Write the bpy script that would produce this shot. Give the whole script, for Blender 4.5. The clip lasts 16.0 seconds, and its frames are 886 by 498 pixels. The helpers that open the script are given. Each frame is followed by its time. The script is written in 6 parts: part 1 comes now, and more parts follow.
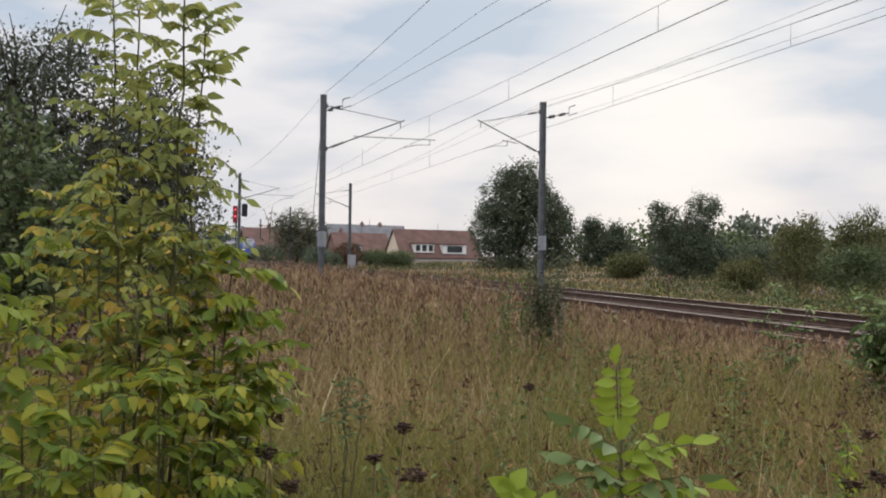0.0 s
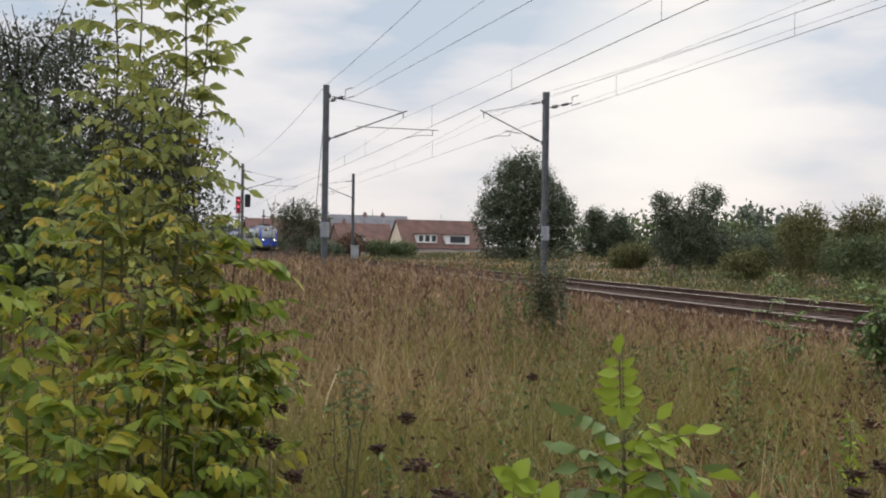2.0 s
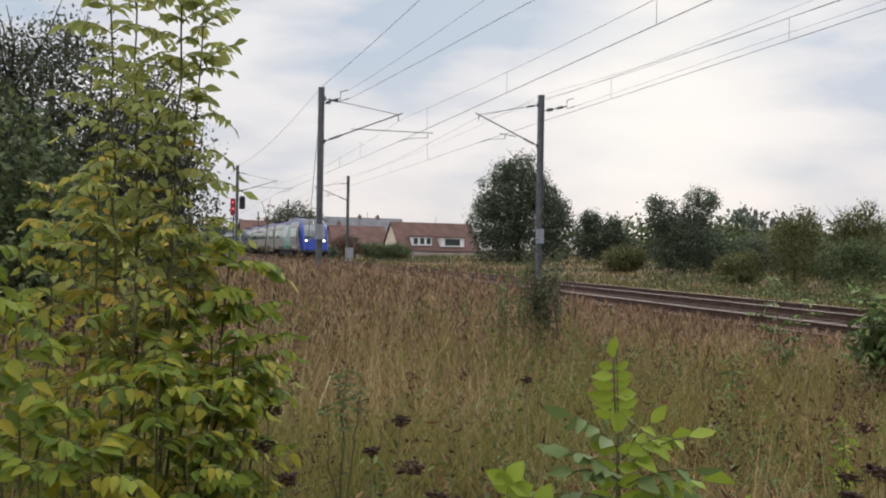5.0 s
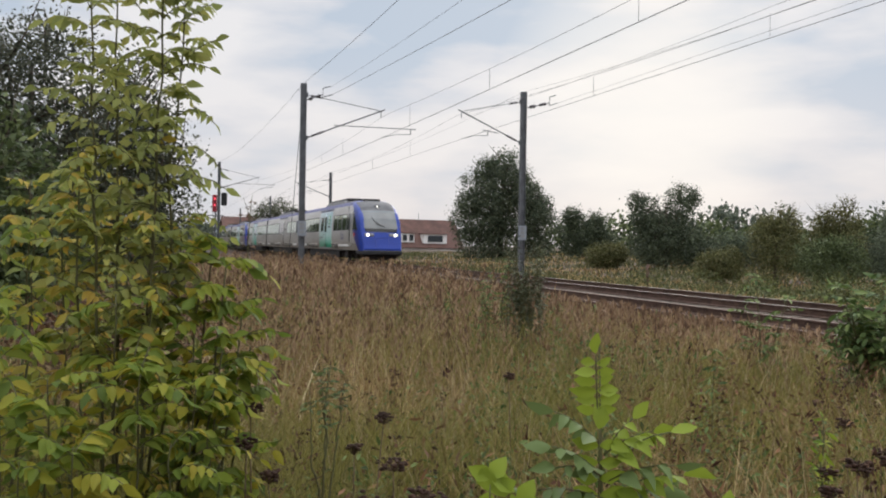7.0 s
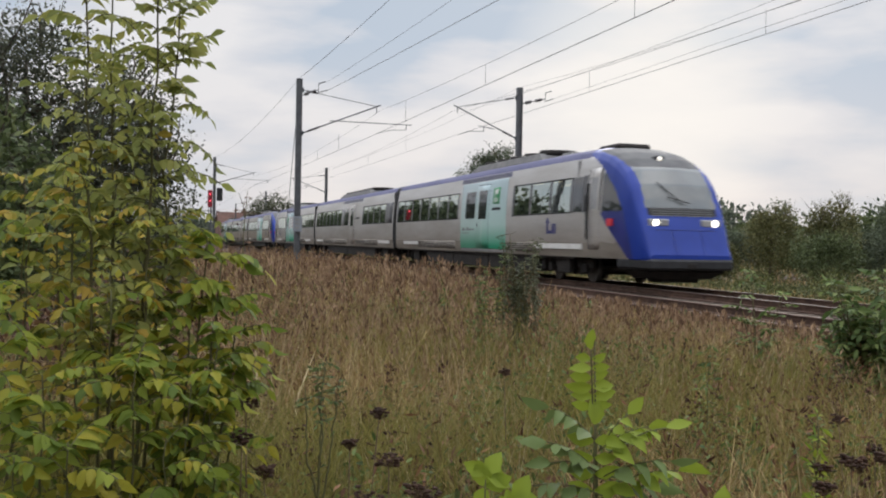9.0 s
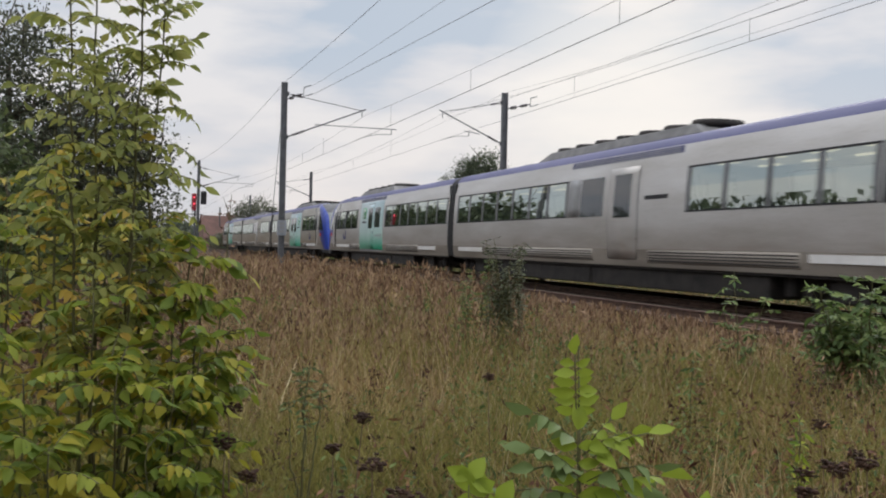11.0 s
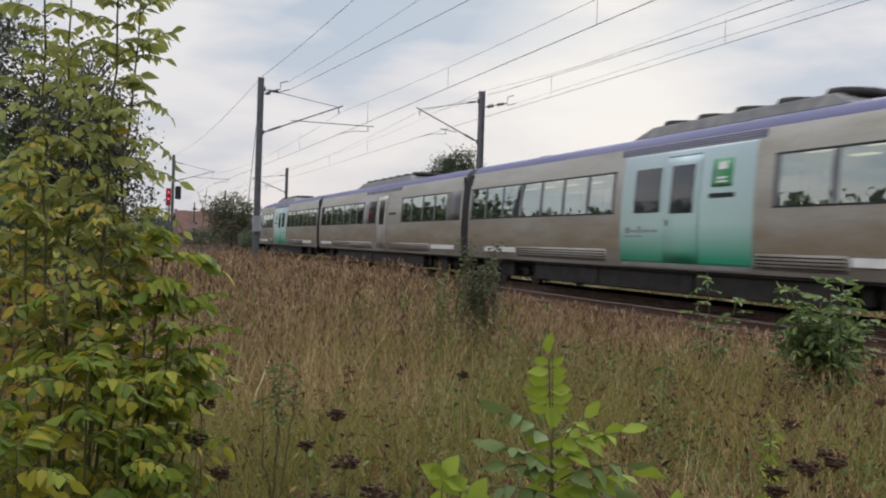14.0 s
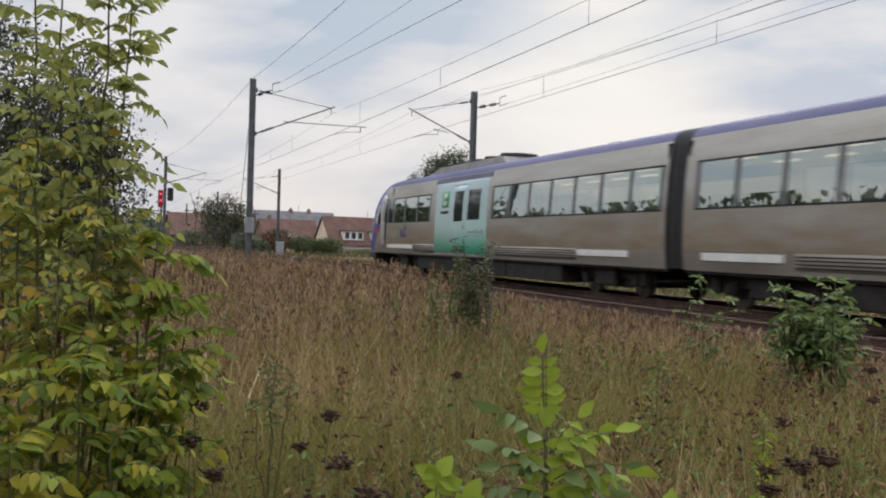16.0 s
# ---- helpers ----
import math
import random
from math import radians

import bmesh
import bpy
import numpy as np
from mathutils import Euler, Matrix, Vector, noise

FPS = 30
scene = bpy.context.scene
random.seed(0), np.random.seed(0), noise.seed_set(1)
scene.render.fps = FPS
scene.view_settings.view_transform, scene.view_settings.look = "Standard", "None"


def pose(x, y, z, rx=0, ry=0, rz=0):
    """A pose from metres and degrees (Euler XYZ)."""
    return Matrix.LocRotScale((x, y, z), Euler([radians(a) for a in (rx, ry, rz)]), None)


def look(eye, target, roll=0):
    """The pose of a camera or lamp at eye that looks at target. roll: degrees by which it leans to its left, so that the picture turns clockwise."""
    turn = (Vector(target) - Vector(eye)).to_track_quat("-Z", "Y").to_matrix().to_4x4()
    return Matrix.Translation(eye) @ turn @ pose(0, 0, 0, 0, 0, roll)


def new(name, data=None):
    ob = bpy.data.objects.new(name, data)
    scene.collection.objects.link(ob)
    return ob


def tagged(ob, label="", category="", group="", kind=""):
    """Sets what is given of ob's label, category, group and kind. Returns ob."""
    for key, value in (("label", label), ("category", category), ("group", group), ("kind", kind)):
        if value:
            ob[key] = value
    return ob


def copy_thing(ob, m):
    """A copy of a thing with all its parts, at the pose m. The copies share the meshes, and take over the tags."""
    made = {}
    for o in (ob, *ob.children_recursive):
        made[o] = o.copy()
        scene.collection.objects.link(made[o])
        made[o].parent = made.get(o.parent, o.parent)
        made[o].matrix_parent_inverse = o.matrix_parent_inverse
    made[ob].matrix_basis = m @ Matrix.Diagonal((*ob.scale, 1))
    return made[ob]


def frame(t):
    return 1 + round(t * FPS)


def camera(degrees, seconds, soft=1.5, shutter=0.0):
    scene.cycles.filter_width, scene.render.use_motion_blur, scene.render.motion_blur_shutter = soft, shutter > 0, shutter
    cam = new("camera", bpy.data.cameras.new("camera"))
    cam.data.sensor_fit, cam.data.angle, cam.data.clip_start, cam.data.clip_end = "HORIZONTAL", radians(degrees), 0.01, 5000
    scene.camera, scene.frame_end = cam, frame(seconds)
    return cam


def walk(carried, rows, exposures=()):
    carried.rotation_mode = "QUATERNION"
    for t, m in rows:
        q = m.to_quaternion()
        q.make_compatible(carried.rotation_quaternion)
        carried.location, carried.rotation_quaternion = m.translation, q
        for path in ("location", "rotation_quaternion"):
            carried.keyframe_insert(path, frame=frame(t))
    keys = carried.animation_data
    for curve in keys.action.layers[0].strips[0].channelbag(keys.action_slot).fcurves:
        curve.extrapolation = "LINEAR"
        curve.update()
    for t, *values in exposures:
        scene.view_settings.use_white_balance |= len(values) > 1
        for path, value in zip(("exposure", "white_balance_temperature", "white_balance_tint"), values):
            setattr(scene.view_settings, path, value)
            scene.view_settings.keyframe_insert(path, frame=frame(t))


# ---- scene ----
FOV = 48.96
EYE = (0.0, 0.0, 1.15)


def aim(turn, tilt, lean):
    """The camera's pose: degrees to the left of +y, upwards, and leaning left."""
    return pose(*EYE, 90 + tilt, 0, turn) @ pose(0, 0, 0, 0, 0, lean)


cam = camera(FOV, 16.0, soft=2.0, shutter=0.3)
walk(cam, [
    (0.0, aim(74.62, 0.39, 0.83)),
    (0.5, aim(74.74, 0.22, 0.75)),
    (1.0, aim(74.74, 0.02, 0.73)),
    (1.5, aim(74.76, -0.13, 0.82)),
    (2.0, aim(74.79, -0.18, 0.76)),
    (2.5, aim(74.83, -0.18, 0.78)),
    (3.0, aim(74.84, -0.12, 0.87)),
    (3.5, aim(74.79, -0.11, 0.99)),
    (4.0, aim(74.76, -0.08, 0.96)),
    (6.5, aim(73.70, -0.09, 0.96)),
    (7.0, aim(73.46, -0.20, 0.93)),
    (7.5, aim(73.38, -0.37, 0.87)),
    (8.0, aim(73.32, -0.52, 0.92)),
    (8.5, aim(73.25, -0.57, 1.04)),
    (9.0, aim(73.20, -0.45, 1.01)),
    (11.5, aim(72.10, -0.18, 1.43)),
    (12.0, aim(72.01, -0.27, 1.62)),
    (12.5, aim(71.90, -0.29, 1.74)),
    (13.0, aim(71.64, -0.30, 1.71)),
    (13.5, aim(71.24, -0.25, 1.75)),
    (14.0, aim(70.86, -0.25, 1.86)),
    (14.5, aim(70.68, -0.17, 2.05)),
    (15.0, aim(70.64, -0.13, 1.85)),
    (15.5, aim(70.63, -0.14, 1.76)),
    (16.0, aim(70.45, -0.21, 1.60)),
], [(0.0, 0.08), (4.0, 0.07), (6.5, 0.05), (8.0, 0.02), (8.5, -0.12), (9.0, 0.0), (11.5, -0.02), (16.0, -0.03)])

# ---- world, sun, exposure ----
scene.view_settings.exposure = 0.0
world = bpy.data.worlds.new("overcast_sky")
scene.world = world
world.use_nodes = True


def build_world():
    nt = world.node_tree
    nt.nodes.clear()
    n, link = nt.nodes.new, nt.links.new
    out = n("ShaderNodeOutputWorld")
    sky = n("ShaderNodeTexSky")
    sky.sky_type, sky.sun_disc = "NISHITA", False
    sky.sun_elevation, sky.sun_rotation = radians(22), radians(-60.9)
    bg_sky = n("ShaderNodeBackground")
    bg_sky.inputs[1].default_value = 0.06
    link(sky.outputs[0], bg_sky.inputs[0])
    co = n("ShaderNodeTexCoord")
    mp = n("ShaderNodeMapping")
    mp.inputs["Scale"].default_value = (1.0, 1.0, 3.6)
    mp.inputs["Location"].default_value = (0.35, 0.1, 0.3)
    link(co.outputs["Generated"], mp.inputs[0])
    big = n("ShaderNodeTexNoise")
    big.inputs["Scale"].default_value, big.inputs["Detail"].default_value = 4.6, 6.0
    big.inputs["Roughness"].default_value = 0.48
    link(mp.outputs[0], big.inputs[0])
    ramp = n("ShaderNodeValToRGB")
    e = ramp.color_ramp.elements
    e[0].position, e[0].color = 0.39, (0.52, 0.60, 0.71, 1)
    e[1].position, e[1].color = 0.60, (0.845, 0.835, 0.85, 1)
    mid = e.new(0.49)
    mid.color = (0.70, 0.72, 0.775, 1)
    link(big.outputs[0], ramp.inputs[0])
    # a warm pale band low down, a brighter vault above
    sep = n("ShaderNodeSeparateXYZ")
    link(co.outputs["Generated"], sep.inputs[0])
    low = n("ShaderNodeMapRange")
    low.inputs[1].default_value, low.inputs[2].default_value = 0.0, 0.20
    low.inputs[3].default_value, low.inputs[4].default_value = 0.55, 0.0
    link(sep.outputs[2], low.inputs[0])
    warm = n("ShaderNodeMixRGB")
    warm.inputs[2].default_value = (0.83, 0.76, 0.75, 1)
    link(low.outputs[0], warm.inputs[0])
    link(ramp.outputs[0], warm.inputs[1])
    # the glow round the hidden sun
    dot = n("ShaderNodeVectorMath")
    dot.operation = "DOT_PRODUCT"
    dot.inputs[1].default_value = (-0.872, 0.466, 0.148)
    link(co.outputs["Generated"], dot.inputs[0])
    glow = n("ShaderNodeMapRange")
    glow.inputs[1].default_value, glow.inputs[2].default_value = 0.988, 0.9998
    glow.inputs[3].default_value, glow.inputs[4].default_value = 0.0, 0.75
    link(dot.outputs["Value"], glow.inputs[0])
    lit = n("ShaderNodeMixRGB")
    lit.inputs[2].default_value = (1.0, 0.96, 0.91, 1)
    link(glow.outputs[0], lit.inputs[0])
    link(warm.outputs[0], lit.inputs[1])
    up = n("ShaderNodeMapRange")
    up.inputs[1].default_value, up.inputs[2].default_value = 0.25, 0.9
    up.inputs[3].default_value, up.inputs[4].default_value = 0.98, 3.6
    link(sep.outputs[2], up.inputs[0])
    bg_cloud = n("ShaderNodeBackground")
    link(lit.outputs[0], bg_cloud.inputs[0])
    link(up.outputs[0], bg_cloud.inputs[1])
    mix = n("ShaderNodeMixShader")
    mix.inputs[0].default_value = 0.94
    link(bg_sky.outputs[0], mix.inputs[1])
    link(bg_cloud.outputs[0], mix.inputs[2])
    link(mix.outputs[0], out.inputs[0])


build_world()
sun = new("sun", bpy.data.lights.new("sun", "SUN"))
sun.data.energy, sun.data.angle, sun.data.color = 0.7, radians(25), (1.0, 0.95, 0.88)
sun.matrix_world = look((0, 0, 0), (0.81, -0.45, -0.40))


# ---- materials ----
def mat(name, cols, rough=0.8, scale=4.0, bump=0.0, metal=0.0, rand="", spread=0.5, fine=30.0, spec=0.3, through_light=0.0, stretch=(1, 1, 1)):
    """cols: two or three colours, mixed by a coarse and a fine noise and, with rand, by the piece."""
    m = bpy.data.materials.new(name)
    m.use_nodes = True
    nt = m.node_tree
    nt.nodes.clear()
    n, link = nt.nodes.new, nt.links.new
    out, bsdf = n("ShaderNodeOutputMaterial"), n("ShaderNodeBsdfPrincipled")
    bsdf.inputs["Roughness"].default_value, bsdf.inputs["Metallic"].default_value = rough, metal
    bsdf.inputs["Specular IOR Level"].default_value = spec
    co, mp = n("ShaderNodeTexCoord"), n("ShaderNodeMapping")
    mp.inputs["Scale"].default_value = stretch
    link(co.outputs["Object"], mp.inputs[0])
    a, b = n("ShaderNodeTexNoise"), n("ShaderNodeTexNoise")
    a.inputs["Scale"].default_value, a.inputs["Detail"].default_value = scale, 5
    b.inputs["Scale"].default_value, b.inputs["Detail"].default_value = fine, 3
    link(mp.outputs[0], a.inputs[0]), link(mp.outputs[0], b.inputs[0])
    add = n("ShaderNodeMath")
    add.operation = "MULTIPLY_ADD"
    add.inputs[1].default_value = 0.35
    link(b.outputs[0], add.inputs[0]), link(a.outputs[0], add.inputs[2])
    off = n("ShaderNodeMath")
    off.operation = "SUBTRACT"
    off.inputs[1].default_value = 0.175
    link(add.outputs[0], off.inputs[0])
    value = off.outputs[0]
    if rand:
        src = n("ShaderNodeNewGeometry").outputs["Random Per Island"] if rand == "island" else n("ShaderNodeObjectInfo").outputs["Random"]
        mx = n("ShaderNodeMix")
        mx.inputs[0].default_value = spread
        link(value, mx.inputs[2]), link(src, mx.inputs[3])
        value = mx.outputs[0]
    ramp = n("ShaderNodeValToRGB")
    el = ramp.color_ramp.elements
    lo, hi = (0.3, 0.7) if not rand else (0.2, 0.8)
    el[0].position, el[0].color = lo, (*cols[0], 1)
    el[1].position, el[1].color = hi, (*cols[-1], 1)
    for i, c in enumerate(cols[1:-1]):
        x = el.new(lo + (hi - lo) * (i + 1) / (len(cols) - 1))
        x.color = (*c, 1)
    link(value, ramp.inputs[0])
    link(ramp.outputs[0], bsdf.inputs["Base Color"])
    if bump:
        bp = n("ShaderNodeBump")
        bp.inputs["Strength"].default_value, bp.inputs["Distance"].default_value = bump, 0.02
        link(b.outputs[0], bp.inputs["Height"])
        link(bp.outputs[0], bsdf.inputs["Normal"])
    if through_light:
        tr, mix = n("ShaderNodeBsdfTranslucent"), n("ShaderNodeMixShader")
        mix.inputs[0].default_value = through_light
        link(ramp.outputs[0], tr.inputs[0])
        link(bsdf.outputs[0], mix.inputs[1]), link(tr.outputs[0], mix.inputs[2])
        link(mix.outputs[0], out.inputs[0])
    else:
        link(bsdf.outputs[0], out.inputs[0])
    return m


def glow_mat(name, colour, strength):
    m = bpy.data.materials.new(name)
    m.use_nodes = True
    b = m.node_tree.nodes["Principled BSDF"]
    b.inputs["Base Color"].default_value = (*colour, 1)
    b.inputs["Emission Color"].default_value = (*colour, 1)
    b.inputs["Emission Strength"].default_value = strength
    return m


def livery_mat():
    """The mint door panel: pale above, green towards the sill."""
    m = mat("mint_green_paint", [(0.35, 0.55, 0.50), (0.40, 0.60, 0.56)], 0.35, 1.5, spec=0.5)
    nt = m.node_tree
    n, link = nt.nodes.new, nt.links.new
    b = next(x for x in nt.nodes if x.type == "BSDF_PRINCIPLED")
    co, sep, mr, ramp = n("ShaderNodeTexCoord"), n("ShaderNodeSeparateXYZ"), n("ShaderNodeMapRange"), n("ShaderNodeValToRGB")
    link(co.outputs["Object"], sep.inputs[0])
    link(sep.outputs[2], mr.inputs[0])
    mr.inputs[1].default_value, mr.inputs[2].default_value = 0.9, 3.6
    e = ramp.color_ramp.elements
    e[0].position, e[0].color = 0.04, (0.03, 0.26, 0.15, 1)
    e[1].position, e[1].color = 0.9, (0.42, 0.52, 0.55, 1)
    x = e.new(0.33)
    x.color = (0.39, 0.53, 0.49, 1)
    link(mr.outputs[0], ramp.inputs[0])
    link(ramp.outputs[0], b.inputs["Base Color"])
    return m


def clear_glass():
    """A thin grey-tinted pane: clear, with a mirror's gloss by Fresnel."""
    m = bpy.data.materials.new("tinted_train_glass")
    m.use_nodes = True
    nt = m.node_tree
    nt.nodes.clear()
    n, link = nt.nodes.new, nt.links.new
    out, mix, fr = n("ShaderNodeOutputMaterial"), n("ShaderNodeMixShader"), n("ShaderNodeLayerWeight")
    pw, mr = n("ShaderNodeMath"), n("ShaderNodeMath")
    pw.operation, mr.operation = "POWER", "MULTIPLY_ADD"
    pw.inputs[1].default_value, mr.inputs[1].default_value, mr.inputs[2].default_value = 1.5, 0.5, 0.52
    tr, gl = n("ShaderNodeBsdfTransparent"), n("ShaderNodeBsdfGlossy")
    fr.inputs[0].default_value = 0.5
    tr.inputs[0].default_value = (0.60, 0.64, 0.61, 1)
    gl.inputs[0].default_value, gl.inputs[1].default_value = (0.66, 0.71, 0.66, 1), 0.02
    link(fr.outputs["Facing"], pw.inputs[0])
    link(pw.outputs[0], mr.inputs[0])
    link(mr.outputs[0], mix.inputs[0])
    link(tr.outputs[0], mix.inputs[1]), link(gl.outputs[0], mix.inputs[2])
    link(mix.outputs[0], out.inputs[0])
    return m


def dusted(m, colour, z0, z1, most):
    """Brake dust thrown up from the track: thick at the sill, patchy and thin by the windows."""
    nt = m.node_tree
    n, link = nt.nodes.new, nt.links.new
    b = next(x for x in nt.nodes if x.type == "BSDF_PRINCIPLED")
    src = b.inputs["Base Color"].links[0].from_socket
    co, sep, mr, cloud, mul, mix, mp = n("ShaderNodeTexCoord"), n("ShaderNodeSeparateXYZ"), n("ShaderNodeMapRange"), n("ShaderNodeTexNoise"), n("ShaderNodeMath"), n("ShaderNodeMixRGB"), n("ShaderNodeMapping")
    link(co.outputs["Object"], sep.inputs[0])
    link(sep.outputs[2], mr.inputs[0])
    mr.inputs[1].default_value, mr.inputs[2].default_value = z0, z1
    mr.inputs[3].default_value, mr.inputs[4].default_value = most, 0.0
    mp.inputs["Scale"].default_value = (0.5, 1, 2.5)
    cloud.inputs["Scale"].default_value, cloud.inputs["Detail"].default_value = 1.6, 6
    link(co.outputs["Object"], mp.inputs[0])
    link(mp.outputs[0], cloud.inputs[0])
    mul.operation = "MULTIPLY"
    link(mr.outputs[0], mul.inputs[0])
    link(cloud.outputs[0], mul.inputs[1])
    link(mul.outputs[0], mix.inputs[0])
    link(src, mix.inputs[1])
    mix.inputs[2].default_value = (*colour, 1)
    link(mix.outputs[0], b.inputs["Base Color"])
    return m


